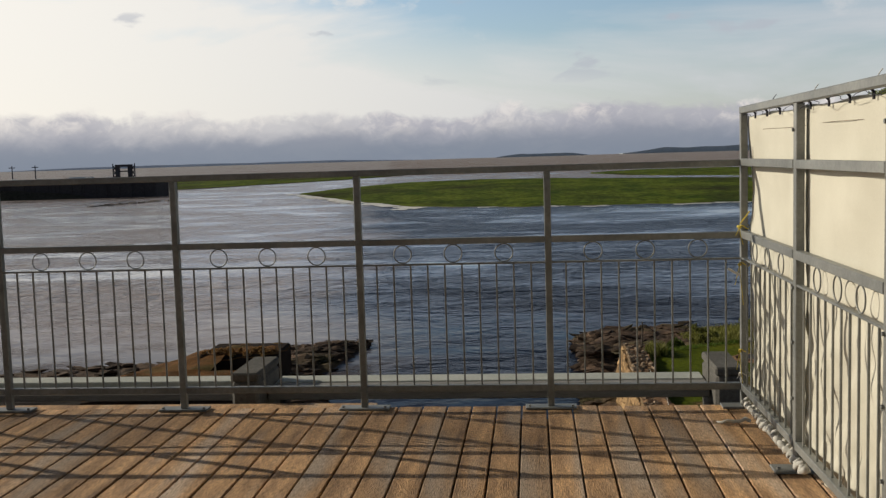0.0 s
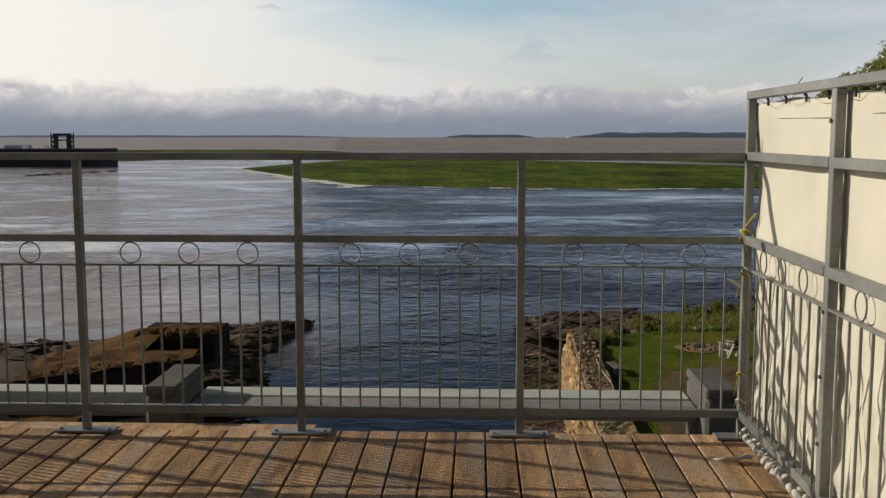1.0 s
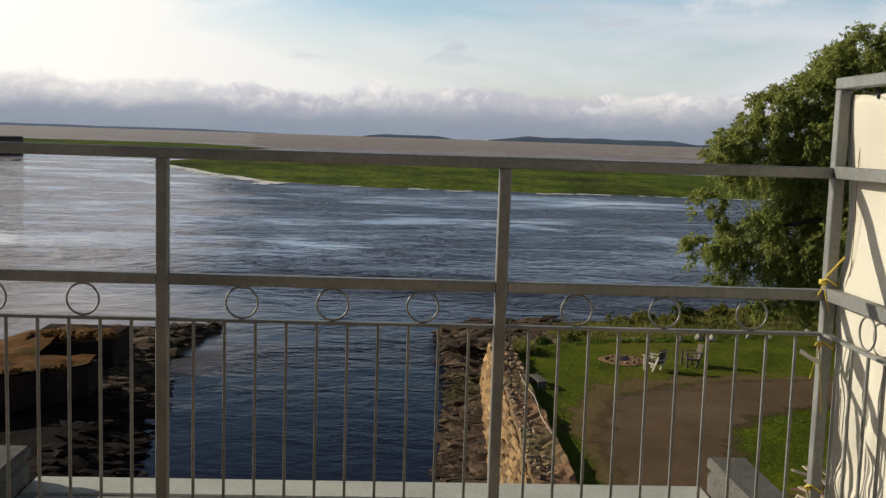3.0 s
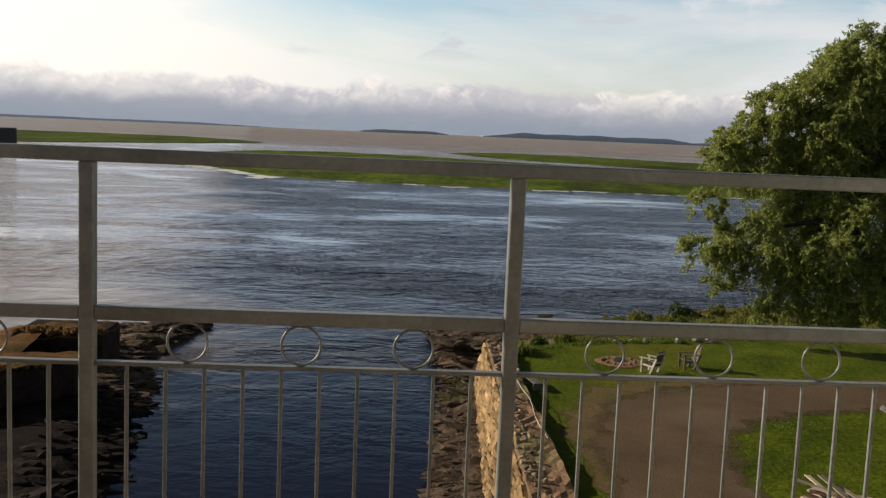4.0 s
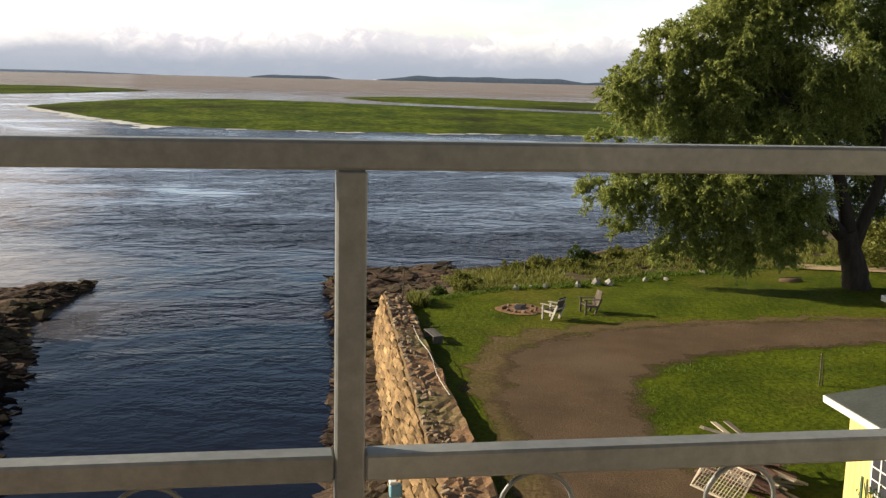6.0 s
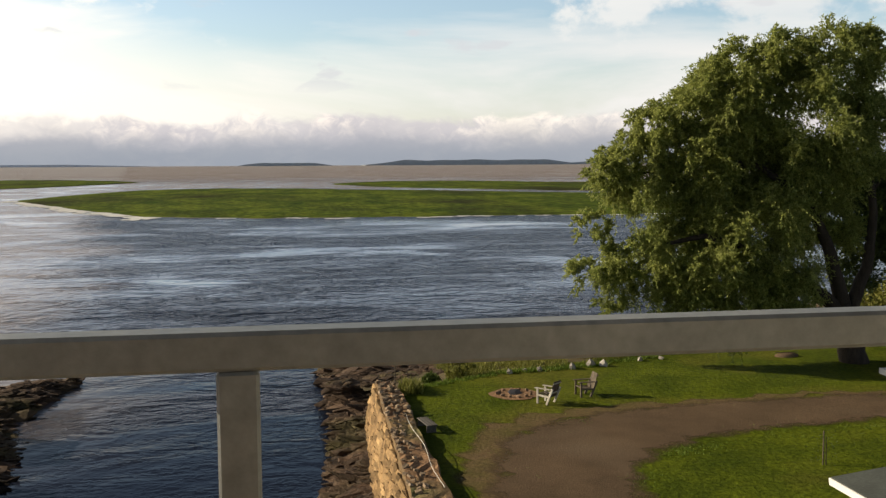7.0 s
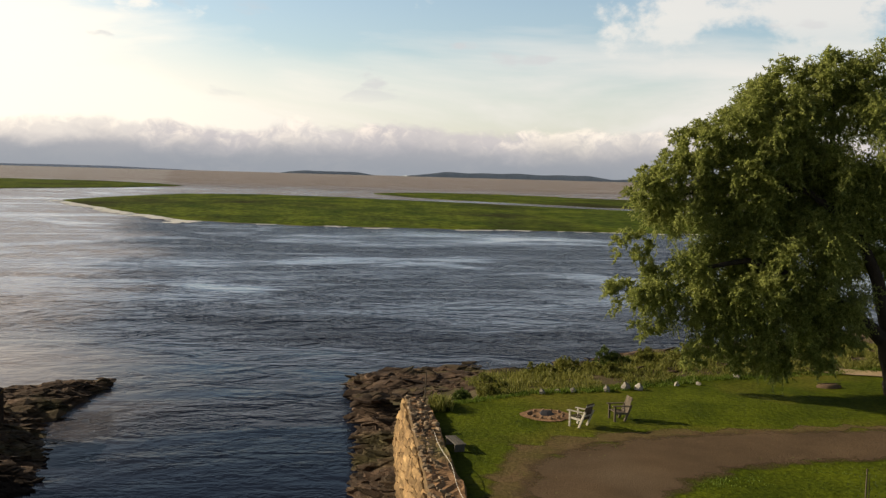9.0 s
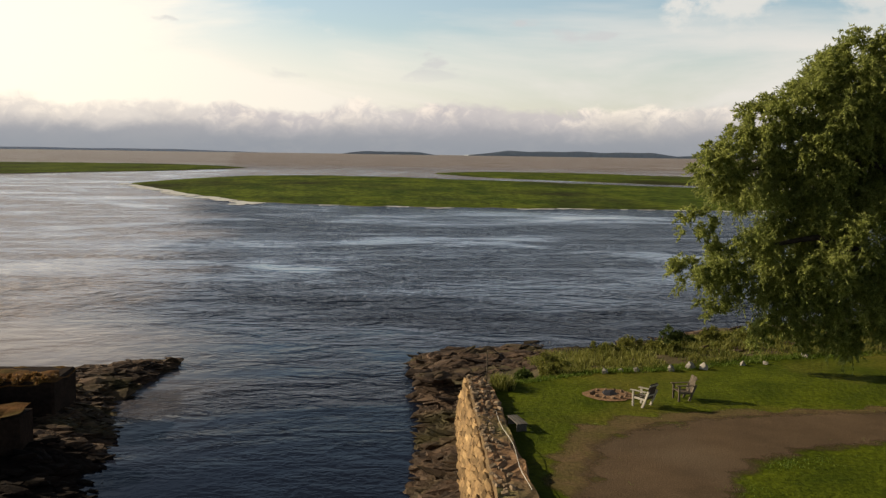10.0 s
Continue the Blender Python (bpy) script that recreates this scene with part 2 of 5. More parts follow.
rope_yellow = surface("yellow_rope", (0.75, 0.60, 0.10), (0.60, 0.47, 0.08), 20, 160, 0.8, 0, 0.4, dark=0.2)
rope_white = surface("pale_rope", (0.72, 0.70, 0.64), (0.58, 0.56, 0.50), 20, 160, 0.8, 0, 0.4, dark=0.15)
blue_plastic = surface("pale_blue_plastic", (0.25, 0.55, 0.68), (0.22, 0.50, 0.62), 6, 40, 0.4, 0, 0.05, dark=0.05)
sand = surface("tan_sand_path", (0.45, 0.33, 0.20), (0.36, 0.26, 0.16), 0.6, 12, 0.95, 0, 0.3, space="World", dark=0.2)


def leaf_material(name, a, b, translucent=0.35):
    def paint(make, ln, bsdf):
        geo = make("ShaderNodeNewGeometry")
        nz = make("ShaderNodeTexNoise", Scale=0.55, Detail=3.0)
        ln(geo.outputs["Position"], nz.inputs["Vector"])
        ad = make("ShaderNodeMath")
        ad.operation = "ADD"
        ln(nz.outputs["Fac"], ad.inputs[0]), ln(geo.outputs["Random Per Island"], ad.inputs[1])
        mr = make("ShaderNodeMapRange", **{"From Min": 0.45, "From Max": 1.3})
        ln(ad.outputs[0], mr.inputs["Value"])
        mix = make("ShaderNodeMix")
        mix.data_type = "RGBA"
        mix.inputs[6].default_value, mix.inputs[7].default_value = (*a, 1), (*b, 1)
        ln(mr.outputs[0], mix.inputs[0])
        ln(mix.outputs[2], bsdf.inputs["Base Color"])
        bsdf.inputs["Roughness"].default_value = 0.6
        bsdf.inputs["Specular IOR Level"].default_value = 0.2
        tr = make("ShaderNodeBsdfTranslucent")
        ln(mix.outputs[2], tr.inputs[0])
        sh = make("ShaderNodeMixShader", Fac=translucent)
        ln(bsdf.outputs[0], sh.inputs[1]), ln(tr.outputs[0], sh.inputs[2])
        o = make("ShaderNodeOutputMaterial")
        o.is_active_output = True
        ln(sh.outputs[0], o.inputs[0])
    return material(name, paint)


willow_leaf = leaf_material("willow_leaves", (0.14, 0.180, 0.044), (0.38, 0.41, 0.125), 0.64)
dark_leaf = leaf_material("dark_leaves", (0.048, 0.068, 0.02), (0.11, 0.14, 0.042), 0.4)
weed_leaf = leaf_material("tall_weeds", (0.07, 0.092, 0.014), (0.25, 0.245, 0.06))
dry_leaf = leaf_material("dry_grass_blades", (0.13, 0.065, 0.022), (0.34, 0.20, 0.075))
shrub_leaf = leaf_material("shrub_leaves", (0.04, 0.066, 0.012), (0.10, 0.135, 0.03))
grass_leaf = leaf_material("lawn_blades", (0.075, 0.13, 0.012), (0.15, 0.21, 0.03))


def water_paint(make, ln, bsdf):
    geo = make("ShaderNodeNewGeometry")
    pos = geo.outputs["Position"]
    sp = make("ShaderNodeSeparateXYZ")
    ln(pos, sp.inputs[0])

    def noise_at(scale, detail, stretch, turn=0.0, dist=0.0):
        mp = make("ShaderNodeMapping")
        mp.inputs["Scale"].default_value = stretch
        mp.inputs["Rotation"].default_value = (0, 0, radians(turn))
        ln(pos, mp.inputs[0])
        n = make("ShaderNodeTexNoise", Scale=scale, Detail=detail, Roughness=0.6, Distortion=dist)
        ln(mp.outputs[0], n.inputs["Vector"])
        return n.outputs["Fac"]

    def rng(v, a, b, lo, hi):
        n = make("ShaderNodeMapRange", **{"From Min": a, "From Max": b, "To Min": lo, "To Max": hi})
        n.interpolation_type = "SMOOTHSTEP"
        ln(v, n.inputs["Value"])
        return n.outputs[0]

    def mth(op, a, b):
        n = make("ShaderNodeMath")
        n.operation = op
        for i, v in enumerate((a, b)):
            if isinstance(v, (int, float)):
                n.inputs[i].default_value = v
            else:
                ln(v, n.inputs[i])
        return n.outputs[0]
    ripple = noise_at(1.5, 2, (0.7, 1.1, 1), 24, 0.6)
    chop = noise_at(0.46, 2, (0.65, 1.05, 1), 32, 0.9)
    swell = noise_at(0.13, 3, (0.75, 1.1, 1), 38, 1.4)
    fine = noise_at(3.2, 2, (0.8, 1.0, 1), 28, 0.8)
    slick = noise_at(0.020, 5, (0.7, 1.3, 1), -24, 2.4)
    slick2 = noise_at(0.075, 5, (0.5, 1.4, 1), 20, 1.8)
    calm = mth("MULTIPLY", rng(slick, 0.38, 0.56, 0.25, 1.0), rng(slick2, 0.36, 0.58, 0.4, 1.0))
    # smooth boils and slicks where the channel's current meets the river: centre and half widths
    wx = mth("ADD", sp.outputs["X"], mth("MULTIPLY", mth("SUBTRACT", noise_at(0.06, 5, (0.7, 1, 1), 10, 1.0), 0.5), 44.0))
    wy = mth("ADD", sp.outputs["Y"], mth("MULTIPLY", mth("SUBTRACT", noise_at(0.05, 5, (0.8, 1, 1), 60, 1.0), 0.5), 40.0))
    for cx, cy, rx, ry in ((32, 156, 20, 7), (10, 113, 12, 7), (34, 99, 14, 5), (-5, 83, 6, 5)):
        dx = mth("DIVIDE", mth("SUBTRACT", wx, cx), rx)
        dy = mth("DIVIDE", mth("SUBTRACT", wy, cy), ry)
        away = mth("ADD", mth("MULTIPLY", dx, dx), mth("MULTIPLY", dy, dy))
        calm = mth("MULTIPLY", calm, rng(away, 0.1, 1.6, 0.16, 1.0))
    height = mth("ADD", mth("ADD", mth("MULTIPLY", ripple, 0.5), mth("MULTIPLY", chop, 1.7)), mth("MULTIPLY", swell, 1.6))
    height = mth("ADD", height, mth("MULTIPLY", fine, rng(sp.outputs["Y"], 30.0, 75.0, 0.55, 0.1)))
    bp = make("ShaderNodeBump", Distance=1.5)
    ln(height, bp.inputs["Height"])
    ln(bp.outputs[0], bsdf.inputs["Normal"])
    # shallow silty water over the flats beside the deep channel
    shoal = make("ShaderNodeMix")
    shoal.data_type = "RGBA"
    # besides silt, this pale tone holds the sunward sky sheen
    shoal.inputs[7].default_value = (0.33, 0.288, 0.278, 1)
    # clear dark channel water; the open river adds silt and painted sky reflection
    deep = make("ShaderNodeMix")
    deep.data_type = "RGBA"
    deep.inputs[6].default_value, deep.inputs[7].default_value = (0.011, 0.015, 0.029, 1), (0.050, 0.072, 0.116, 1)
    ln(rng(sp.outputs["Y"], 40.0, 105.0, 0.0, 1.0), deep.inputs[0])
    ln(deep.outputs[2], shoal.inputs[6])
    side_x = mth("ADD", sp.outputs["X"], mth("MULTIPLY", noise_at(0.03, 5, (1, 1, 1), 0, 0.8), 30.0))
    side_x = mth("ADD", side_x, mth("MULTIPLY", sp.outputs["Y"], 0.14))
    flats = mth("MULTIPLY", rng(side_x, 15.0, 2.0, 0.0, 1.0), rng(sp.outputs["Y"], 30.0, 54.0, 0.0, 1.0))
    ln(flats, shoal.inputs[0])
    # the channel under the terrace lies sheltered, the open river is choppy
    push = mth("MULTIPLY", calm, rng(sp.outputs["Y"], 22.0, 80.0, 0.03, 1.0))
    ln(mth("MULTIPLY", push, rng(flats, 0.0, 1.0, 1.0, 0.45)), bp.inputs["Strength"])
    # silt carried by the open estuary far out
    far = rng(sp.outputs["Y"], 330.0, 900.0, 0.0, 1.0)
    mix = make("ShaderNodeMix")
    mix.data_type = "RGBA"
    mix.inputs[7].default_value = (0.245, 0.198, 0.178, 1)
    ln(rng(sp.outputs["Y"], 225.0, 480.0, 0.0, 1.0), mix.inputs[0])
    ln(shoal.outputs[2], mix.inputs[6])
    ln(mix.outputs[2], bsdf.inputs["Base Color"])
    bsdf.inputs["IOR"].default_value = 1.33
    bsdf.inputs["Roughness"].default_value = 0.9
    bsdf.inputs["Specular IOR Level"].default_value = 0.0
    # a wind-roughened surface never mirrors fully at a low angle; slicks mirror more
    gl = make("ShaderNodeBsdfGlossy")
    gl.inputs["Color"].default_value = (0.89, 0.94, 1.0, 1)
    ln(mth("ADD", rng(calm, 0.0, 1.0, 0.05, 0.10), mth("MULTIPLY", far, 0.5)), gl.inputs["Roughness"])
    ln(bp.outputs[0], gl.inputs["Normal"])
    fr = make("ShaderNodeFresnel", IOR=1.33)
    ln(bp.outputs[0], fr.inputs["Normal"])
    # the mirror image is also dimmed by distance, weakest near the terrace
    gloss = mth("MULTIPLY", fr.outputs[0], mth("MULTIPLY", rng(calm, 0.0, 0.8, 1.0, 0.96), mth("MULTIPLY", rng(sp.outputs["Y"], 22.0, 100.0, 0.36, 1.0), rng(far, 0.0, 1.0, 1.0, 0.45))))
    sh = make("ShaderNodeMixShader")
    ln(gloss, sh.inputs[0]), ln(bsdf.outputs[0], sh.inputs[1]), ln(gl.outputs[0], sh.inputs[2])
    o = make("ShaderNodeOutputMaterial")
    o.is_active_output = True
    ln(sh.outputs[0], o.inputs[0])


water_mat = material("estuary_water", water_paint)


# ---- builders ----
def link_mesh(name, bm, mat, smooth=False):
    me = bpy.data.meshes.new(name)
    bm.to_mesh(me)
    bm.free()
    me.materials.append(mat)
    if smooth:
        me.shade_smooth()
    return new(name, me)


def part(name, bm, mat, parent=None, label="", smooth=False):
    ob = link_mesh(name, bm, mat, smooth)
    if parent is not None:
        ob.parent = parent
    return tagged(ob, label)


def shared(name, me, m, parent):
    ob = new(name, me)
    ob.parent = parent
    ob.matrix_local = m
    return ob


def empty(name, at=(0, 0, 0), **tags):
    ob = new(name)
    ob.location = at
    ob.empty_display_size = 0.1
    return tagged(ob, **tags)


def bm_box(lo, hi, bevel=0.0, bm=None, m=None):
    bm = bm or bmesh.new()
    lo, hi = Vector(lo), Vector(hi)
    made = bmesh.ops.create_cube(bm, size=1.0)["verts"]
    bmesh.ops.scale(bm, vec=hi - lo, verts=made)
    bmesh.ops.translate(bm, vec=(lo + hi) / 2, verts=made)
    if bevel:
        edges = list({e for v in made for e in v.link_edges})
        made = bmesh.ops.bevel(bm, geom=edges, offset=bevel, segments=1, affect="EDGES")["verts"]
    if m is not None:
        bmesh.ops.transform(bm, matrix=m, verts=made)
    return bm


def bm_tube(points, radius, sides=8, bm=None, closed=False):
    """A round bar along points; radius is one number or one for each point."""
    bm = bm or bmesh.new()
    pts = [Vector(p) for p in points]
    rad = radius if isinstance(radius, (list, tuple)) else [radius] * len(pts)
    rings = []
    n = len(pts)
    side = None
    for i, p in enumerate(pts):
        a = pts[(i - 1) % n] if closed or i else p
        b = pts[(i + 1) % n] if closed or i < n - 1 else p
        d = (b - a).normalized()
        if side is None or abs(side.dot(d)) > 0.95:
            side = d.orthogonal().normalized()
        side = (side - d * side.dot(d)).normalized()
        up = d.cross(side)
        rings.append([bm.verts.new(p + (side * math.cos(k * math.tau / sides) + up * math.sin(k * math.tau / sides)) * rad[i])
                      for k in range(sides)])
    for i in range(n if closed else n - 1):
        r, s = rings[i], rings[(i + 1) % n]
        for k in range(sides):
            bm.faces.new((r[k], r[(k + 1) % sides], s[(k + 1) % sides], s[k]))
    if not closed:
        bm.faces.new(rings[0][::-1])
        bm.faces.new(rings[-1])
    bmesh.ops.recalc_face_normals(bm, faces=bm.faces[:])
    return bm


def grid_mesh(name, xs, ys, height, mat, keep=None, smooth=True):
    """A sheet of ground over xs and ys; height gives z, keep says which corners belong."""
    verts = [(x, y, height(x, y)) for y in ys for x in xs]
    w = len(xs)
    faces = []
    for j in range(len(ys) - 1):
        for i in range(w - 1):
            q = (j * w + i, j * w + i + 1, (j + 1) * w + i + 1, (j + 1) * w + i)
            if keep is None or all(keep(*verts[k][:2]) for k in q):
                faces.append(q)
    me = bpy.data.meshes.new(name)
    me.from_pydata(verts, [], faces)
    me.materials.append(mat)
    if smooth:
        me.shade_smooth()
    return new(name, me)


def lerp_at(table, v):
    xs, ys = zip(*table)
    return float(np.interp(v, xs, ys))


def nz(x, y, s, o=0.0):
    return noise.noise(Vector((x * s + o, y * s - o, o * 1.7)))


def bm_rock(size, rng, bm=None, at=(0, 0, 0), flat=1.0, turn=None):
    """An angular boulder."""
    bm = bm or bmesh.new()
    made = bmesh.ops.create_icosphere(bm, subdivisions=1, radius=1.0)["verts"]
    for v in made:
        v.co *= 1 + rng.uniform(-0.28, 0.22)
    m = Matrix.Translation(at) @ Euler((rng.uniform(-0.3, 0.3), rng.uniform(-0.3, 0.3), rng.uniform(0, 6.3) if turn is None else turn)).to_matrix().to_4x4() \
        @ Matrix.Diagonal((size * rng.uniform(0.8, 1.4), size * rng.uniform(0.6, 1.0), size * flat * rng.uniform(0.5, 0.8), 1))
    bmesh.ops.transform(bm, matrix=m, verts=made)
    return bm


# ---- water, far land, sky edge ----
xs = [-4600, -1500, -400, -120, 0, 120, 400, 1500, 4600]
ys = [-600, -100, 0, 60, 200, 500, 1500, 3000, 4850]
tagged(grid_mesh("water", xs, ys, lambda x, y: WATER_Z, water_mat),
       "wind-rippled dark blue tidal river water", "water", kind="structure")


def island(name, x0, x1, y, high, depth, mat, label, seed):
    n = 60
    verts, faces = [], []
    for i in range(n + 1):
        f = i / n
        x = x0 + (x1 - x0) * f
        h = high * min(1, f * 5 + 0.1, (1 - f) * 5 + 0.1) * (0.85 + 0.22 * nz(f * 9, seed, 1.0) + 0.05 * nz(f * 60, seed, 1.0))
        verts += [(x, y, WATER_Z - 1), (x, y, WATER_Z + h), (x, y + depth, WATER_Z + h * 0.8), (x, y + depth, WATER_Z - 1)]
    for i in range(n):
        a, b = 4 * i, 4 * i + 4
        faces += [(a, b, b + 1, a + 1), (a + 1, b + 1, b + 2, a + 2), (a + 2, b + 2, b + 3, a + 3)]
    faces += [(0, 1, 2, 3), (4 * n + 3, 4 * n + 2, 4 * n + 1, 4 * n)]
    me = bpy.data.meshes.new(name)
    me.from_pydata(verts, [], faces)
    me.materials.append(mat)
    return tagged(new(name, me), label, "island", kind="structure")


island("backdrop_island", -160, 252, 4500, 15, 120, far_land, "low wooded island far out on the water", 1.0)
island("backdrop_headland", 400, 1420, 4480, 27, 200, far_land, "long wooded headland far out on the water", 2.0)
island("backdrop_hill", -2600, -560, 4700, 12, 60, far_hill, "hills across the estuary, faint blue from painted haze", 3.0)
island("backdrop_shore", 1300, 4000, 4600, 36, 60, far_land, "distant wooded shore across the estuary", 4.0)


def marsh(name, near, far, x0, x1, step, high, label, seed):
    """A flat grassy marsh between its near and far shores, with a ragged muddy edge."""
    cols = np.arange(x0, x1 + step, step)
    rows = 26
    verts, faces = [], []
    for x in cols:
        a, b = lerp_at(near, x) + 3.5 * nz(x, seed, 0.16) + 1.6 * nz(x, seed, 0.7), lerp_at(far, x) + 5 * nz(x, seed + 9, 0.05)
        b = max(b, a + 0.5)
        for j in range(rows + 1):
            f = (j / rows) ** 1.6
            rim = min(1.0, f * (b - a) / 2.0, (1 - f) * (b - a) / 5.0)
            verts.append((x, a + (b - a) * f, WATER_Z - 0.15 + high * rim + (0.14 * nz(x, f * 90, 0.22, seed) * rim)))
    for i in range(len(cols) - 1):
        for j in range(rows):
            q = i * (rows + 1) + j
            faces.append((q, q + rows + 1, q + rows + 2, q + 1))
    me = bpy.data.meshes.new(name)
    me.from_pydata(verts, [], faces)
    me.materials.append(marsh_mat)
    me.materials.append(mud)
    for p in me.polygons:
        p.material_index = 1 if (p.index % rows) < 1 else 0
    me.shade_smooth()
    return tagged(new(name, me), label, "marsh", kind="structure")


marsh("ground_marsh", [(-73, 293), (-44, 229), (-26, 196), (-6, 186), (24, 184), (60, 184), (160, 178), (260, 170)],
      [(-73, 296), (-69, 334), (-53, 405), (-28, 430), (6, 418), (67, 358), (100, 322), (160, 286), (260, 250)], -73, 260, 0.9, 0.34,
      "bright green salt marsh island in the river", 1.0)
marsh("ground_marsh_behind", [(27, 480), (41, 425), (70, 385), (100, 345), (160, 305), (260, 270)],
      [(27, 503), (60, 560), (103, 560), (140, 500), (200, 480), (260, 470)], 27, 260, 2.0, 0.34,
      "darker green strip of marsh behind a channel", 2.0)
marsh("ground_marsh_far", [(-420, 330), (-250, 335), (-140, 380), (-98, 480), (-75, 574)],
      [(-420, 700), (-252, 690), (-148, 705), (-100, 640), (-75, 577)], -420, -75, 2.5, 0.5,
      "long green marsh bank along the far shore", 3.0)

foam_mat = surface("pale_foam", (0.74, 0.74, 0.73), (0.60, 0.60, 0.60), 0.6, 3, 0.9, 0, 0.2, space="World", dark=0.2)
foam = bmesh.new()
rng = random.Random(9)
NEAR_EDGE = [(-73, 293), (-44, 229), (-26, 196), (-6, 186), (24, 184), (60, 184), (160, 178)]
for _ in range(330):
    x = rng.uniform(-60, 95)
    if nz(x, 4, 0.23) + 0.5 * nz(x, 9, 0.07) < 0.05:
        continue
    y = lerp_at(NEAR_EDGE, x) + 3.5 * nz(x, 1.0, 0.16) - rng.uniform(0.1, 2.2)
    m = Matrix.Translation((x, y, WATER_Z + rng.uniform(0.02, 0.09))) @ Matrix.Diagonal((rng.uniform(0.3, 1.5), rng.uniform(0.5, 1.6), 1, 1))
    bmesh.ops.create_circle(foam, cap_ends=True, segments=7, radius=1.0, matrix=m)
for _ in range(480):
    x = rng.uniform(-74, -24)
    if nz(x, 2, 0.31) + 0.6 * nz(x, 7, 1.1) < -0.1:
        continue
    y = lerp_at(NEAR_EDGE, x) + 3.5 * nz(x, 1.0, 0.16) - abs(rng.gauss(0, 3.2)) - 0.2
    m = Matrix.Translation((x, y, WATER_Z + rng.uniform(0.02, 0.09))) @ Matrix.Diagonal((rng.uniform(0.4, 2.0), rng.uniform(0.8, 2.4), 1, 1))
    bmesh.ops.create_circle(foam, cap_ends=True, segments=7, radius=1.0, matrix=m)
tagged(link_mesh("foam", foam, foam_mat), "pale foam drifting along the marsh edge", "foam", kind="stuff")


# ---- far wharf ----
bank_earth = surface("dark_bank_earth", (0.045, 0.042, 0.036), (0.03, 0.03, 0.024), 0.12, 0.8, 0.95, 0, 0.5, space="World", dark=0.4, third=(0.05, 0.062, 0.02), spec=0.03)

def wharf():
    top = empty("wharf", (-150, 312, WATER_Z), label="dark tarred timber wharf reaching into the river", category="wharf")
    bm = bmesh.new()
    bm_box((-70, -4, -1), (27, 16, 5.4), 0.3, bm)
    part("wall", bm, wharf_mat, top)
    bm = bmesh.new()
    for i in range(34):
        x = -69 + i * 2.8 + 1.1 * math.sin(i * 4.3)
        bm_tube([(x, -4.1, -1), (x, -4.0, 5.3 + 0.4 * math.sin(i * 7.0))], 0.2, 6, bm)
    tagged(part("piling", bm, wharf_mat, top), kind="stuff")
    part("deck", bm_box((-70, -4, 5.4), (27, 16, 5.8), 0.1), rust, top)
    for x in (12.8, 17.0):
        part("leg", bm_box((x - 0.6, -0.6, 5.8), (x + 0.6, 0.6, 10.6), 0.05), rust, top)
        bm = bmesh.new()
        for k in range(3):
            z0 = 5.8 + 1.5 * k
            s = -1 if x < 15 else 1
            bm_tube([(x + s * 0.5, 0, z0), (x + s * 1.5, 0, z0 + 1.5)], 0.16, 5, bm)
            bm_tube([(x + s * 1.5, 0, z0), (x + s * 0.5, 0, z0 + 1.5)], 0.16, 5, bm)
        bm_tube([(x + s * 1.6, 0, 5.8), (x + s * 1.6, 0, 11.0)], 0.18, 6, bm)
        part("lattice", bm, rust, top)
    part("crossbeam", bm_box((12.1, -0.7, 9.9), (17.7, 0.7, 10.7), 0.05), rust, top)
    part("tie_beam", bm_box((13.4, -0.4, 8.3), (16.4, 0.4, 8.7), 0.05), rust, top)
    bm = bm_box((-4, -1, 5.8), (3.5, 3, 7.0), 0.3)
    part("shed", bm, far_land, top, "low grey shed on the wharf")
    # earth bank that slopes down in front of the shore end
    n = 40
    verts, faces = [], []
    for i in range(n + 1):
        f = i / n
        x = -70 + 74 * f
        h = 5.2 * (1 - f) ** 0.5 + 0.25 * nz(x, 2, 0.3)
        out = 13 * (1 - f) ** 0.8 + 0.6 * nz(x, 5, 0.4)
        verts += [(x, -4.3 - out, -0.6), (x, -4.3 - out * 0.55, h * 0.35 + 0.3 * nz(x, 7, 0.5)), (x, -4.05, h)]
    for i in range(n):
        for k in range(2):
            q = 3 * i + k
            faces.append((q, q + 3, q + 4, q + 1))
    me = bpy.data.meshes.new("earth_bank")
    me.from_pydata(verts, [], faces)
    me.materials.append(bank_earth)
    me.shade_smooth()
    ob = new("earth_bank", me)
    ob.parent = top
    tagged(ob, "dark grey earth bank with sparse grass")
    for x in (-22, -14, 3.5, 10):
        part("parked_crate", bm_box((x, -3.9, 5.81), (x + 1.6, -2.4, 6.9), 0.15), white_paint, top, "small pale crate on the wharf")
    return top


wharf()
for x in (-173, -165):
    pole = empty("utility_pole", (x, 311, WATER_Z + 5.8), label="dark timber utility pole on the wharf", category="utility pole", group="poles on the wharf")
    part("pole", bm_tube([(0, 0, 0), (0, 0, 5.4)], [0.22, 0.15], 6), rust, pole)
    part("crossarm", bm_box((-1.1, -0.12, 4.7), (1.1, 0.12, 4.95)), rust, pole)
bar = bmesh.new()
rng = random.Random(5)
for i in range(30):
    bm_rock(1.6, rng, bar, (-105 - i * 0.24 + rng.uniform(-1.5, 1.5), 271 - i * 1.1, WATER_Z - 0.1), 0.35)
tagged(link_mesh("mud_bar", bar, mud), "low dark mud bar showing above the water", "mud bar", kind="stuff")


# ---- right bank: lawn, shore, road ----
LAWN_EDGE = [(-4, 35.2), (3, 35.2), (5, 35.9), (7.6, 37.3), (11, 37.8), (16, 40.0), (21.6, 41.0), (30, 43.0), (45, 48), (90, 66)]
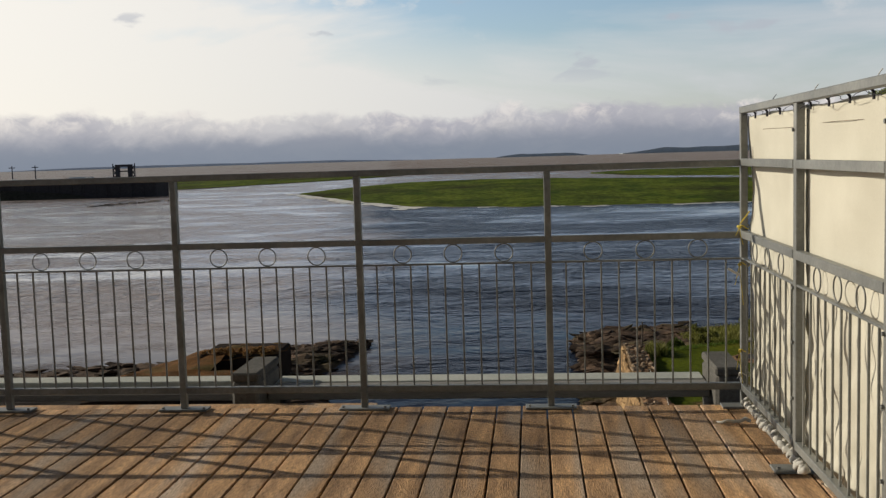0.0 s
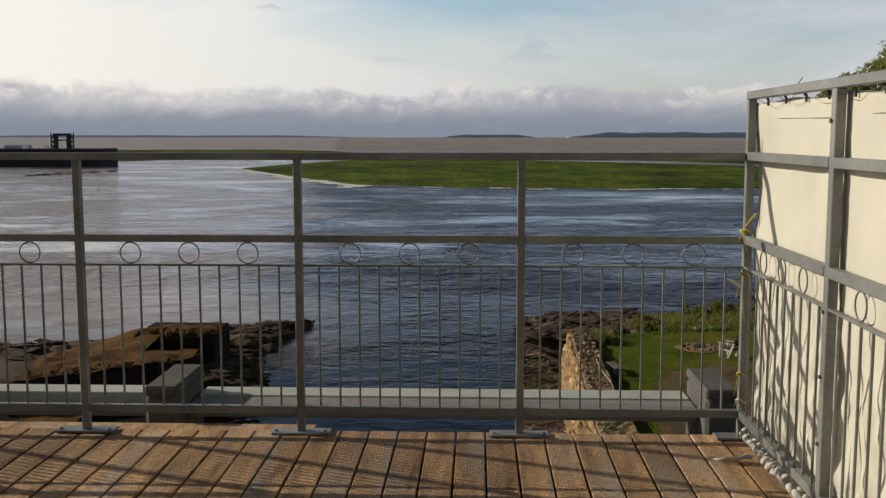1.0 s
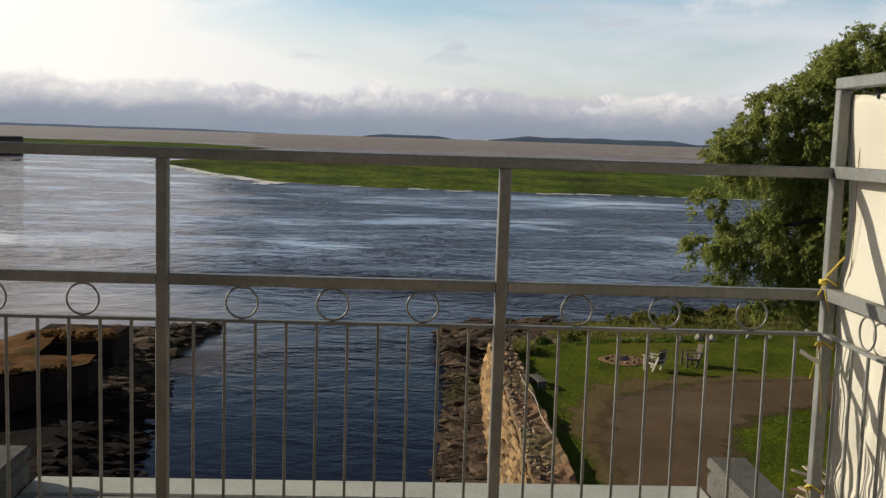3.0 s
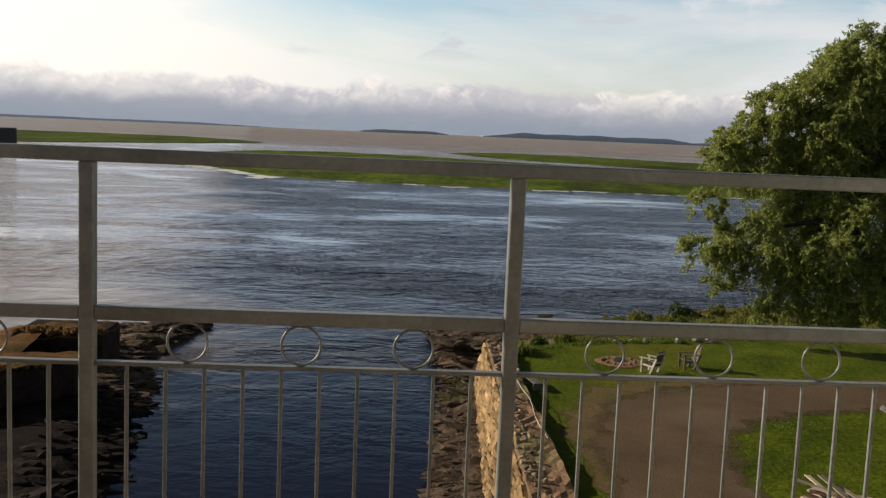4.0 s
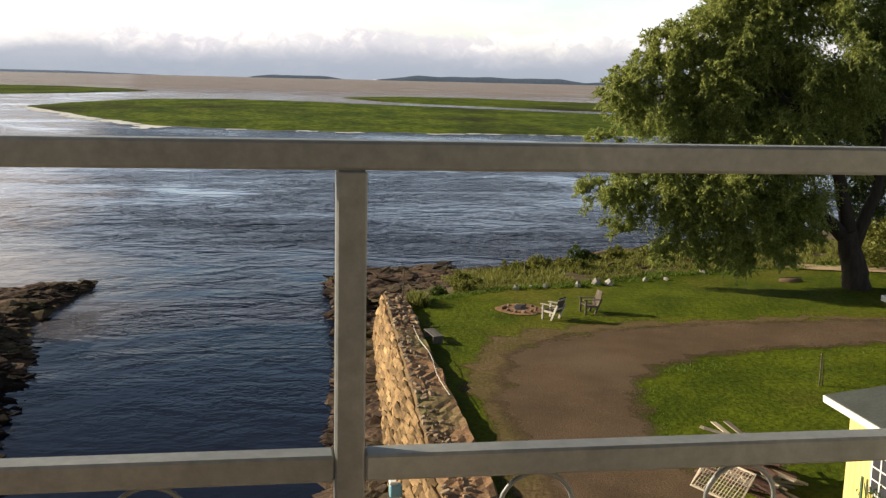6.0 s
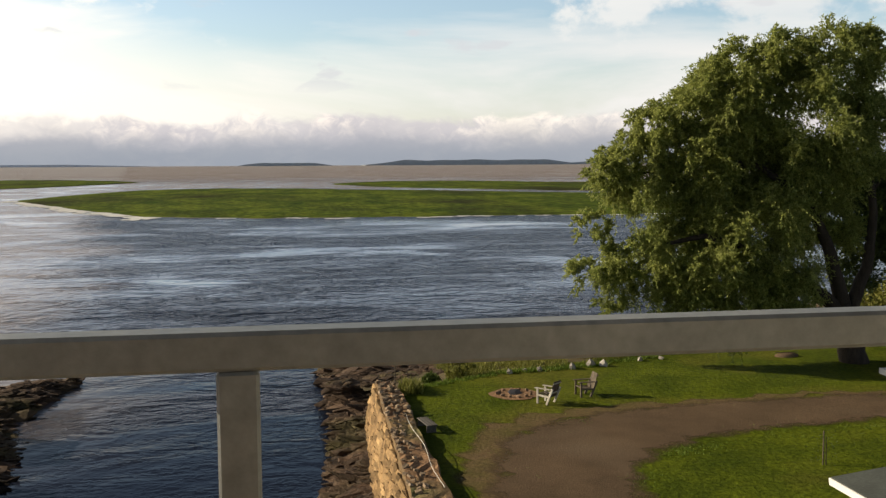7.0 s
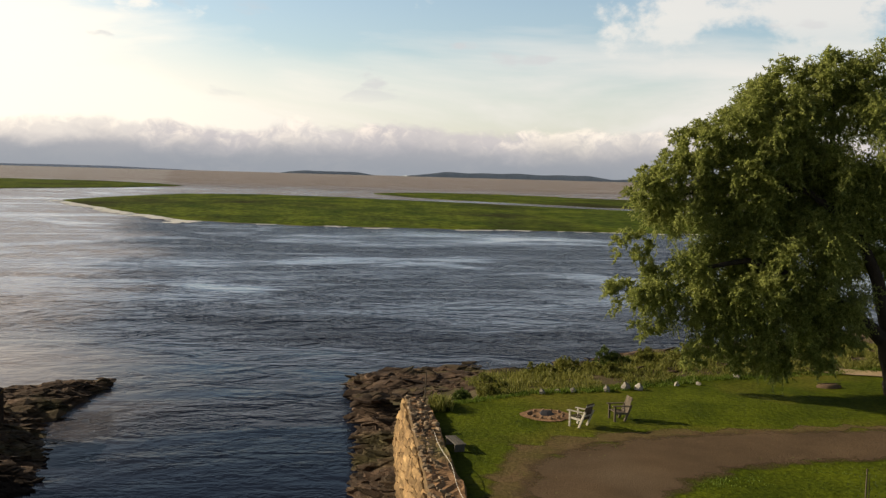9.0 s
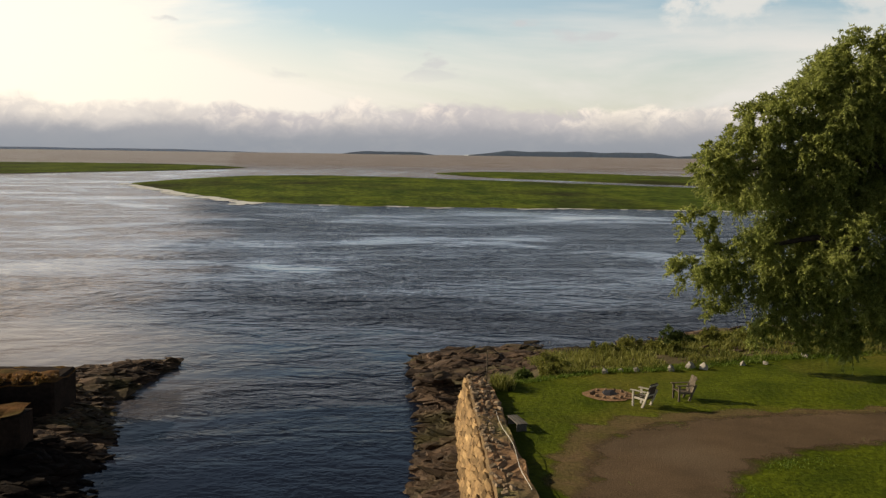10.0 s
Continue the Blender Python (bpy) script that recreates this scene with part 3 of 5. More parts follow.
WATER_EDGE = [(0.6, 46.5), (1.8, 49.6), (4.6, 51.6), (9.2, 52.2), (12.8, 54.2), (16.9, 57), (22, 59), (30, 62.5), (45, 70), (90, 92)]


def wall_left(y):
    return 1.92 + 0.036 * (y - 22)


def wall_foot(y):
    return 1.53 + 0.075 * (y - 26.7)


def wall_right(y):
    return 3.04 + 0.0165 * (y - 22.8)


def land_z(x, y):
    ye, yw = lerp_at(LAWN_EDGE, x), lerp_at(WATER_EDGE, x) + 1.2 * nz(x, 3, 0.45)
    f = (y - ye) / max(yw - ye, 0.1)
    inland = LAWN_Z + 0.03 * nz(x, y, 0.25)
    if f <= 0:
        return inland
    lump = (0.22 * nz(x, y, 0.55, 2.0) + 0.10 * nz(x, y, 1.7, 4.0)) * min(1, f * 5)
    fall = f * f * (3 - 2 * f) if f < 1 else 1 + (f - 1) * 0.8
    if f < 1 and x < 10:
        steep = min(1.0, (10 - x) / 5)
        fall = fall * (1 - steep) + steep * (0.12 * f + 0.88 * f ** 0.55)
    return LAWN_Z + 0.12 * min(1, f * 6) - 2.0 * min(1.6, fall) + lump


ground = grid_mesh("ground", [2.2 + 0.42 * i for i in range(-7, 120)], [-12 + 0.5 * i for i in range(0, 172)], land_z, lawn_mat,
                   keep=lambda x, y: y < -0.4 or x > wall_right(min(y, 34.5)) - 0.9 - (0 if y < 36 else (y - 36) * 0.12) and y < lerp_at(WATER_EDGE, x) + 4)
ground.data.materials.append(shore_mat)
for p in ground.data.polygons:
    c = p.center
    if c.y > lerp_at(LAWN_EDGE, c.x) + 0.4 + 0.8 * nz(c.x, c.y, 0.6):
        p.material_index = 1
tagged(ground, "mown green lawn sloping to a rough shore", "ground", kind="structure")


def ribbon(name, left, right, z, mat, seed, label, category, wob=0.18, across=20, soft=4.0):
    """A strip of ground between two edges of equal count, each a ragged line."""
    n = 90

    def along(pts, f):
        f *= len(pts) - 1
        i = min(int(f), len(pts) - 2)
        p0, p1, p2, p3 = (Vector(pts[max(0, min(len(pts) - 1, k))]) for k in (i - 1, i, i + 1, i + 2))
        u = f - i
        return 0.5 * (2 * p1 + (p2 - p0) * u + (2 * p0 - 5 * p1 + 4 * p2 - p3) * u * u + (3 * p1 - p0 - 3 * p2 + p3) * u ** 3)
    verts, faces, inset = [], [], []
    for i in range(n + 1):
        a, b = along(left, i / n), along(right, i / n)
        d = (b - a).normalized()
        a = a + d * wob * (nz(a.x, a.y, 1.1, seed) + 0.6 * nz(a.x, a.y, 3.3, seed))
        b = b + d * wob * (nz(b.x, b.y, 1.1, seed + 5) + 0.6 * nz(b.x, b.y, 3.3, seed + 5))
        for j in range(across + 1):
            p = a.lerp(b, j / across)
            inset.append(min(1.0, soft * min(j, across - j) / across))
            verts.append((p.x, p.y, land_z(p.x, p.y) + z))
    for i in range(n):
        for j in range(across):
            q = i * (across + 1) + j
            faces.append((q, q + 1, q + across + 2, q + across + 1))
    me = bpy.data.meshes.new(name)
    me.from_pydata(verts, [], faces)
    me.attributes.new("inset", "FLOAT", "POINT").data.foreach_set("value", inset)
    me.materials.append(mat)
    me.shade_smooth()
    return tagged(new(name, me), label, category, kind="structure")


ribbon("road", [(3.4, -6), (3.5, 6), (3.75, 14), (3.8, 20), (4.1, 24), (5.1, 27.7), (7.5, 29.9), (11.3, 31.0), (15.5, 31.3), (20.5, 31.3), (30, 30.0), (48, 27)],
       [(8.0, -6), (7.8, 6), (7.6, 14), (7.9, 19.5), (8.4, 23.0), (9.2, 24.6), (10.3, 25.8), (12.2, 26.7), (14.8, 27.2), (18.2, 27.3), (29, 26.0), (46, 23)],
       0.020, gravel, 2.0, "brown gravel driveway curving across the lawn", "driveway", 0.35, soft=3.0)
verge_mat = surface("worn_verge", (0.15, 0.102, 0.056), (0.105, 0.09, 0.032), 0.9, 9, 0.95, 0, 0.7, space="World", dark=0.45, third=(0.15, 0.10, 0.06), bump_dist=0.04, spec=0.03, ragged=1.1)
ribbon("verge", [(2.6, -6), (2.9, 6), (3.3, 14), (3.4, 20), (3.5, 24.4), (4.5, 28.4), (7.2, 30.6), (11.2, 31.5), (15.4, 31.7), (20.5, 31.6)],
       [(4.2, -6), (4.4, 6), (4.7, 14), (4.7, 20), (5.0, 24), (6.0, 27.2), (8.2, 29.2), (11.6, 30.4), (15.6, 30.8), (20.6, 30.9)],
       0.012, verge_mat, 3.0, "worn patchy grass beside the driveway", "verge", 0.7, soft=2.0)
ribbon("path", [(19.5, 42.5), (24, 41.5), (28.5, 40.5), (34, 39.6)], [(20.7, 41.3), (23.8, 40.2), (28.0, 39.1), (33.5, 38.2)],
       0.05, sand, 4.0, "tan sandy path beside the shore", "path", 0.1)


# ---- stone river wall ----
def river_wall():
    top = empty("river_wall", (0, 0, 0), label="sunlit ochre rubble stone river wall with crumbling top", category="stone wall")
    n = 120
    verts, faces = [], []
    for i in range(n + 1):
        y = -0.5 + (35.2 + 0.5) * i / n
        l, r = wall_left(y) + 0.05 * nz(y, 1, 0.9), wall_right(y) + 0.07 * nz(y, 7, 0.8)
        if y > 33.5:
            r -= (y - 33.5) * 0.10
        zt = -6.36 + 0.07 * nz(y, 2, 0.5)
        ring = [(wall_foot(y) - 0.28, y, WATER_Z - 0.6), (l, y, zt - 0.12)]
        for k in range(7):
            f = k / 6
            ring.append((l + 0.06 + (r - l - 0.12) * f, y, zt + 0.07 * nz(y * 1.4, f * 5, 1.5) + 0.05 * nz(y * 4, f * 9, 1.6) - 0.10 * f))
        ring += [(r, y, zt - 0.2), (r + 0.05, y, LAWN_Z - 0.4)]
        verts += ring
    w = 11
    for i in range(n):
        for k in range(w - 1):
            q = i * w + k
            faces.append((q, q + 1, q + w + 1, q + w))
    faces += [tuple(range(w)), tuple(n * w + k for k in range(w))[::-1]]
    me = bpy.data.meshes.new("core")
    me.from_pydata(verts, [], faces)
    me.materials.append(mortar)
    me.materials.append(cap_earth)
    for p in me.polygons:
        if p.normal.z > 0.7:
            p.material_index = 1
    core = new("core", me)
    core.parent = top
    return top


wall_thing = river_wall()


# ---- left bank: ruined wall and rocks ----
def left_bank():
    bank = empty("ruined_wall", (0, 0, 0), label="ruined stone wall with shade painted into its faces, topped with dry mossy grass", category="stone wall")

    def block(name, x0, x1, y0, y1, zt, mat, seed, slope=0.0):
        nx, ny = 22, 26
        verts, faces = [], []
        for j in range(ny + 1):
            y = y0 + (y1 - y0) * j / ny
            for i in range(nx + 1):
                f = i / nx
                x = x0 + (x1 - x0) * f
                edge = min(1, (1 - f) * 8, j / 2, (ny - j) / 2)
                verts.append((x + (0.12 * nz(y, seed, 0.9) if i == nx else 0), y, zt + slope * (1 - f) + 0.16 * nz(x, y, 0.6, seed) + 0.1 * nz(x, y, 1.9, seed) - 0.20 * (1 - edge)))
        w = nx + 1
        faces = [(j * w + i, j * w + i + 1, (j + 1) * w + i + 1, (j + 1) * w + i) for j in range(ny) for i in range(nx)]
        me = bpy.data.meshes.new("turf")
        me.from_pydata(verts, [], faces)
        me.materials.append(moss)
        me.shade_smooth()
        o = new("turf", me)
        o.parent = bank
        tagged(o, "dry mossy turf capping")
        part(name, bm_box((x0, y0 + 0.05, WATER_Z - 0.8), (x1 - 0.05, y1 - 0.05, zt - 0.1), 0.08), shade_stone, bank)
    block("masonry", -15.8, -12.35, 35.4, 38.2, -6.6, moss, 1.0, -0.15)
    slope = grid_mesh("bank_slope", [-27 + 0.4 * i for i in range(32)], [24.6 + 0.4 * i for i in range(36)],
                      lambda x, y: max(-9.0, -6.7 - 0.27 * max(0.0, -15.4 - x) - 0.12 * max(0.0, 35.5 - y) - 0.5 * max(0.0, y - 37.6) + 0.14 * nz(x, y, 0.7, 3.0) + 0.08 * nz(x, y, 2.0, 3.0)), moss)
    slope.parent = bank
    tagged(slope, "dry brown grass slope")

    def prism(plan, zt, seed):
        """A ruined stretch of masonry on a plan, with turf on top."""
        bm = bmesh.new()
        low = [bm.verts.new((x, y, WATER_Z - 0.8)) for x, y in plan]
        high = [bm.verts.new((x, y, zt - 0.10)) for x, y in plan]
        for a in range(len(plan)):
            b = (a + 1) % len(plan)
            bm.faces.new((low[a], low[b], high[b], high[a]))
        bm.faces.new(high)
        bmesh.ops.recalc_face_normals(bm, faces=bm.faces[:])
        part("masonry", bm, shade_stone, bank)
        bm = bmesh.new()
        rim = [bm.verts.new((x, y, zt - 0.11)) for x, y in plan]
        bm.faces.new(rim)
        bmesh.ops.triangulate(bm, faces=bm.faces[:])
        bmesh.ops.subdivide_edges(bm, edges=bm.edges[:], cuts=9, use_grid_fill=True)
        for v in bm.verts:
            v.co.z += 0.12 + 0.16 * nz(v.co.x, v.co.y, 0.7, seed) + 0.10 * nz(v.co.x, v.co.y, 2.1, seed)
            v.co.x += 0.10 * nz(v.co.y, v.co.x, 1.3, seed)
        bmesh.ops.recalc_face_normals(bm, faces=bm.faces[:])
        part("turf", bm, moss, bank, "dry mossy turf capping")
    prism([(-12.1, 32.4), (-12.1, 31.2), (-15.0, 29.0), (-17.5, 27.6), (-17.5, 32.4)], -6.75, 2.0)
    return bank


left_wall = left_bank()


def dry_tufts():
    r_ = random.Random(41)
    for spots, zt in (([(-15.6 + 0.22 * k, 35.7 + 0.25 * math.sin(k * 1.9)) for k in range(15)], -6.66),
                      ([(-17.0 + 0.32 * k, 28.4 + 0.19 * k) for k in range(14)], -6.80)):
        lobes = [(x, y, zt + 0.03, r_.uniform(0.07, 0.18)) for x, y in spots]
        tagged(spray_crown("dry_grass", lobes, 380, dry_leaf, left_wall, r_.randrange(99), 6, 12, 0.10), "dry brown grass tufts")


def rock_shore(name, count, place, seed, label, size=(0.25, 0.8), flat=0.55, mat=None):
    rng = random.Random(seed)
    bm = bmesh.new()
    verts, faces = [], []
    protos = []
    for k in range(8):
        b = bm_rock(1.0, rng, flat=1.0)
        b.verts.ensure_lookup_table()
        protos.append(([v.co.copy() for v in b.verts], [[v.index for v in f.verts] for f in b.faces]))
        b.free()
    for _ in range(count):
        x, y, zz = place(rng)
        s = rng.uniform(*size) * (1 if rng.random() < 0.8 else 1.6)
        m = Matrix.Translation((x, y, zz)) @ Euler((rng.uniform(-0.3, 0.3), rng.uniform(-0.3, 0.3), rng.uniform(-0.5, 0.5))).to_matrix().to_4x4() @ Matrix.Diagonal((s * 1.3, s * 0.8, s * flat, 1))
        vs, fs = protos[rng.randrange(8)]
        o = len(verts)
        verts += [tuple(m @ v) for v in vs]
        faces += [tuple(o + i for i in f) for f in fs]
    bm.free()
    me = bpy.data.meshes.new(name)
    me.from_pydata(verts, [], faces)
    me.materials.append(mat or rock)
    return tagged(new(name, me), label, "rocks", kind="stuff")


LEFT_WL = [(4, -3.9), (10, -5.0), (20, -7.2), (28, -9.0), (33.5, -9.5), (38, -10.4), (40.2, -10.7), (42, -10.1), (44.4, -9.8), (47, -9.6), (49, -10.0), (50, -10.6)]
LEFT_FAR = [(-70, 30), (-40, 37), (-24.6, 41.4), (-19.5, 42.6), (-14.1, 46.2), (-12, 47.6), (-10, 49.0), (-8, 50)]


def left_rock_z(x, y):
    e = min(lerp_at(LEFT_WL, y) - x, (lerp_at(LEFT_FAR, x) - y) * 0.8)
    return WATER_Z - 0.25 + min(0.75, 0.32 * e) + 0.12 * nz(x, y, 0.8) if e > -1.5 else WATER_Z - 1


ground_left = grid_mesh("ground_left", [-70 + 0.6 * i for i in range(106)], [4 + 0.55 * i for i in range(95)],
                        lambda x, y: left_rock_z(x, y), rock, keep=lambda x, y: lerp_at(LEFT_WL, y) - x > -1.2 and y < lerp_at(LEFT_FAR, x) + 1.0, smooth=False)
ground_left.data.materials.append(shade_rock)
# shade is painted on the near stretch of the shelf
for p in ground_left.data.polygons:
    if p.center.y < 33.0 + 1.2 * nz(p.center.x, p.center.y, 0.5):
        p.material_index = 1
tagged(ground_left, "dark wet rock shelf along the river, near part painted black for shade", "rock shelf", kind="structure")


def place_left(rng, y0, y1):
    y = rng.uniform(y0, y1)
    x = lerp_at(LEFT_WL, y) - abs(rng.gauss(0, 1.6)) + 0.1
    if y > 36:
        x -= rng.uniform(0, 16) * rng.random()
        y = min(y, lerp_at(LEFT_FAR, x) - abs(rng.gauss(0, 1.5)))
    return x, y, left_rock_z(x, y) + 0.02


rock_shore("rocks", 1900, lambda r: place_left(r, 32.5, 50.5), 3, "dark layered rocks at the water's edge", (0.11, 0.38), 0.30)
rock_shore("rocks", 700, lambda r: place_left(r, 12, 33), 13, "rocks painted black for shade along the channel", (0.14, 0.42), 0.4, shade_rock)


def place_right(rng):
    if rng.random() < 0.5:
        y = rng.uniform(8, 48)
        if y < 36:
            d = rng.random() ** 0.8 * 1.35
            return wall_foot(y) - d, y, WATER_Z + 0.42 - 0.34 * d
        x = 0.95 + rng.random() * (1.6 + 0.2 * (y - 36))
        return x, y, WATER_Z + 0.1 + 0.28 * min(1.5, x - 0.8)
    x = 1.0 + 34 * rng.random() ** 1.4
    ye, yw = lerp_at(LAWN_EDGE, x), lerp_at(WATER_EDGE, x)
    lo = 0.3 if x < 8 else (0.72 if rng.random() < 0.6 else 0.12)
    y = ye + (yw - ye) * rng.uniform(lo, 1.03 if x < 8 else 0.9)
    return x, y, land_z(x, y) - 0.02


rock_shore("rocks", 4200, place_right, 4, "brown angular rocks heaped along the shore", (0.10, 0.42), 0.34)


# ---- deck ----
def decking():
    top = empty("deck", (0, 0, 0), label="weathered brown plank terrace with open joints", category="deck", kind="structure")
    return top


deck = decking()
DECK_X0, DECK_X1, DECK_Y0, DECK_Y1 = -11.2, 0.20, -8.0, 0.055
part("joist", bm_box((DECK_X0, DECK_Y0, -0.22), (DECK_X1, -0.10, -0.045), 0.0), dark_wood, deck)
building = empty("building", (0, 0, 0), label="old mill building carrying the terrace", category="building", kind="structure")
part("wall", bm_box((DECK_X0, DECK_Y0, -9.2), (-0.6, -0.4, -0.23), 0.0), concrete, building)


# unseen wall, added to keep bright sky off the railing's near faces
house = surface("grey_clapboard", (0.085, 0.085, 0.082), (0.065, 0.065, 0.062), 1.2, 14, 0.8, 0, 0.3, space="World", stretch=(0.4, 1, 5), dark=0.2)
tagged(link_mesh("wall_back", bm_box((DECK_X0, DECK_Y0 - 0.25, -9.2), (3.0, DECK_Y0 - 0.01, 4.2), 0), house), "plain clapboard wall, unseen, added behind the terrace to dim the railing", "wall", kind="structure")


# ---- railings ----
BAY = 1.15


def ring_mesh(axis):
    """A steel hoop; axis is the direction it faces."""
    pts = []
    for k in range(28):
        c, s = math.cos(k * math.tau / 28) * 0.054, math.sin(k * math.tau / 28) * 0.054
        pts.append((c, 0, s) if axis == "y" else (0, c, s))
    bm = bm_tube(pts, 0.0038, 6, closed=True)
    me = bpy.data.meshes.new("ring")
    bm.to_mesh(me)
    bm.free()
    me.materials.append(steel)
    me.shade_smooth()
    return me


def bar_mesh(h, w=0.0098):
    bm = bm_box((-w / 2, -w / 2, 0), (w / 2, w / 2, h), 0.001)
    me = bpy.data.meshes.new("bar")
    bm.to_mesh(me)
    bm.free()
    me.materials.append(steel)
    return me


ring_y, ring_x, bar_me = ring_mesh("y"), ring_mesh("x"), bar_mesh(0.745)

front = empty("railing", (0, 0, 0), label="grey galvanised steel railing with a row of rings", category="railing")
for k in range(1, 10):
    x = -BAY * k
    part("post", bm_box((x - 0.02, -0.02, 0.014), (x + 0.02, 0.02, 1.4385), 0.003), steel, front)
    bm = bm_box((x - 0.155, -0.05, 0.0005), (x + 0.155, 0.05, 0.0135), 0.003)
    plate = part("base_plate", bm, steel, front, "flat steel foot plate screwed to the planks")
    for dx in (-0.13, 0.13):
        part("bolt", bm_tube([(x + dx, -0.02, 0.0138), (x + dx, -0.02, 0.024)], 0.009, 6), steel, plate)
bm = bm_box((-BAY * 9 - 0.02, -0.02, 1.439), (-0.021, 0.02, 1.477), 0.004)
part("top_rail", bm, steel, front)
for k in range(9):
    x0, x1 = -BAY * (k + 1) + 0.0205, -BAY * k - 0.0205
    part("middle_rail", bm_box((x0, -0.0195, 1.015), (x1, 0.0195, 1.053), 0.004), steel, front)
    part("ring_rail", bm_box((x0, -0.014, 0.889), (x1, 0.014, 0.900), 0.002), steel, front)
    part("bottom_rail", bm_box((x0, -0.0195, 0.108), (x1, 0.0195, 0.148), 0.004), steel, front)
    for f in (0.232, 0.500, 0.768):
        shared("ring", ring_y, Matrix.Translation((-BAY * (k + 1) + BAY * f, 0, 0.9575)), front)
    for i in range(10):
        shared("bar", bar_me, Matrix.Translation((-BAY * (k + 1) + BAY * (i + 1) / 11, 0, 0.146)), front)

SIDE = 1.22
side = empty("screen_railing", (0, 0, 0), label="tall grey steel side railing framing a canvas screen", category="railing")
part("corner_post", bm_box((-0.02, -0.02, 0.014), (0.02, 0.02, 1.742), 0.003), steel, side)
part("base_plate", bm_box((-0.135, -0.06, 0.0005), (0.08, 0.045, 0.0135), 0.003), steel, side)
part("top_frame", bm_box((-0.022, -SIDE * 6, 1.743), (0.022, 0.022, 1.783), 0.004), steel, side)
for k in range(1, 7):
    y = -SIDE * k
    part("post", bm_box((-0.02, y - 0.026, 0.014), (0.02, y + 0.026, 1.742), 0.003), steel, side)
    plate = part("base_plate", bm_box((-0.12, y - 0.06, 0.0005), (0.06, y + 0.06, 0.0135), 0.003), steel, side)
    part("bolt", bm_tube([(-0.095, y - 0.02, 0.0138), (-0.095, y - 0.02, 0.026)], 0.009, 6), steel, plate)
    for zb in (0.35, 0.62, 1.62, 0.88):
        part("clip", bm_tube([(-0.03, y + 0.012, zb), (-0.0205, y + 0.012, zb)], 0.009, 6), steel, side)
for k in range(6):
    y0, y1 = -SIDE * (k + 1) + (0.0265), -SIDE * k - (0.0265 if k else 0.0205)
    for name, a, b, w in (("upper_rail", 1.440, 1.482, 0.0195), ("middle_rail", 1.017, 1.060, 0.0195), ("ring_rail", 0.889, 0.900, 0.014), ("bottom_rail", 0.108, 0.148, 0.0195)):
        part(name, bm_box((-w - 0.004, y0, a), (w - 0.004, y1, b), 0.003), steel, side)
    for f in (0.25, 0.5, 0.75):
        shared("ring", ring_x, Matrix.Translation((-0.004, y0 + (y1 - y0) * f, 0.9585)), side)
    for i in range(10):
        shared("bar", bar_me, Matrix.Translation((-0.004, -SIDE * (k + 1) + SIDE * (i + 1) / 11, 0.146)), side)


# ---- canvas screen ----
def canvas():
    ny, nzv = 420, 64
    verts, faces = [], []
    for i in range(ny + 1):
        y = 0.005 - SIDE * 6 * i / ny
        for j in range(nzv + 1):
            zz = 0.045 + (1.728 - 0.045) * j / nzv
            f = zz / 1.728
            loose = max(0.0, 1 - zz / 1.05)
            sag = 0.012 * math.sin(math.pi * min(1, max(0, (zz - 1.05) / 0.65))) * (1 + 0.6 * nz(y, zz, 1.1))
            fold = loose ** 0.7 * (0.046 * nz(y, zz * 0.3, 6.5, 1.0) + 0.034 * nz(y, zz * 0.7, 14, 2.0))
            scal = 0.006 * max(0.0, f - 0.85) / 0.15 * math.sin(y * 9.0)
            crease = 0.019 * nz(y * 1.2 + zz * 0.7, zz, 2.0, 5.0) + 0.004 * nz(y * 0.8 - zz * 1.5, zz * 2, 5.0, 3.0)
            verts.append((0.036 + sag * 0.7 + fold + crease + 0.022 * loose, y, zz + scal))
    w = nzv + 1
    for i in range(ny):
        for j in range(nzv):
            q = i * w + j
            faces.append((q, q + 1, q + w + 1, q + w))
    me = bpy.data.meshes.new("sheet")
    me.from_pydata(verts, [], faces)
    me.materials.append(canvas_mat)
    me.shade_smooth()
    top = empty("canvas_screen", (0.036, 0, 0.045), label="cream canvas privacy screen laced to a steel frame", category="privacy screen")
    sheet = new("sheet", me)
    sheet.location = (-0.036, 0, -0.045)
    sheet.parent = top
    mod = sheet.modifiers.new("thick", "SOLIDIFY")
    mod.thickness, mod.offset = 0.0015, 1.0
    hem = bm_tube([(0.002, -SIDE * 6 * i / 160, 1.595 + 0.003 * math.sin(i * 0.23)) for i in range(161)], 0.0012, 5)
    part("hem_cord", hem, dark_wood, top, "dark stitched hem line")
    seam = bm_tube([(0.001, -0.075 - 0.004 * math.sin(i * 0.5), 0.30 + 1.28 * i / 40) for i in range(41)], 0.0014, 5)
    part("edge_seam", seam, dark_wood, top, "dark stitched seam")
    for i in range(26):
        y = -0.20 - 0.28 * i
        part("eyelet", bm_tube([(-0.012, y, 1.662), (-0.012, y, 1.69), (-0.034, y + 0.004, 1.715)], 0.006, 5), rust, top)
    return top


canvas()


# ---- concrete piers and beam beyond the deck ----
def pier(x0, x1, y0, y1, label):
    p = empty("pier", ((x0 + x1) / 2, (y0 + y1) / 2, -9.0), label=label, category="pier", group="piers beyond the terrace")
    w, d = (x1 - x0) / 2, (y1 - y0) / 2
    bm = bmesh.new()
    bm_box((-w, -d, 0), (w, d, 9.11), 0.02, bm)
    part("shaft", bm, concrete, p)
    part("cap", bm_box((-w - 0.003, -d - 0.003, 9.1105), (w + 0.003, d + 0.003, 9.165), 0.012), concrete, p)
    return p


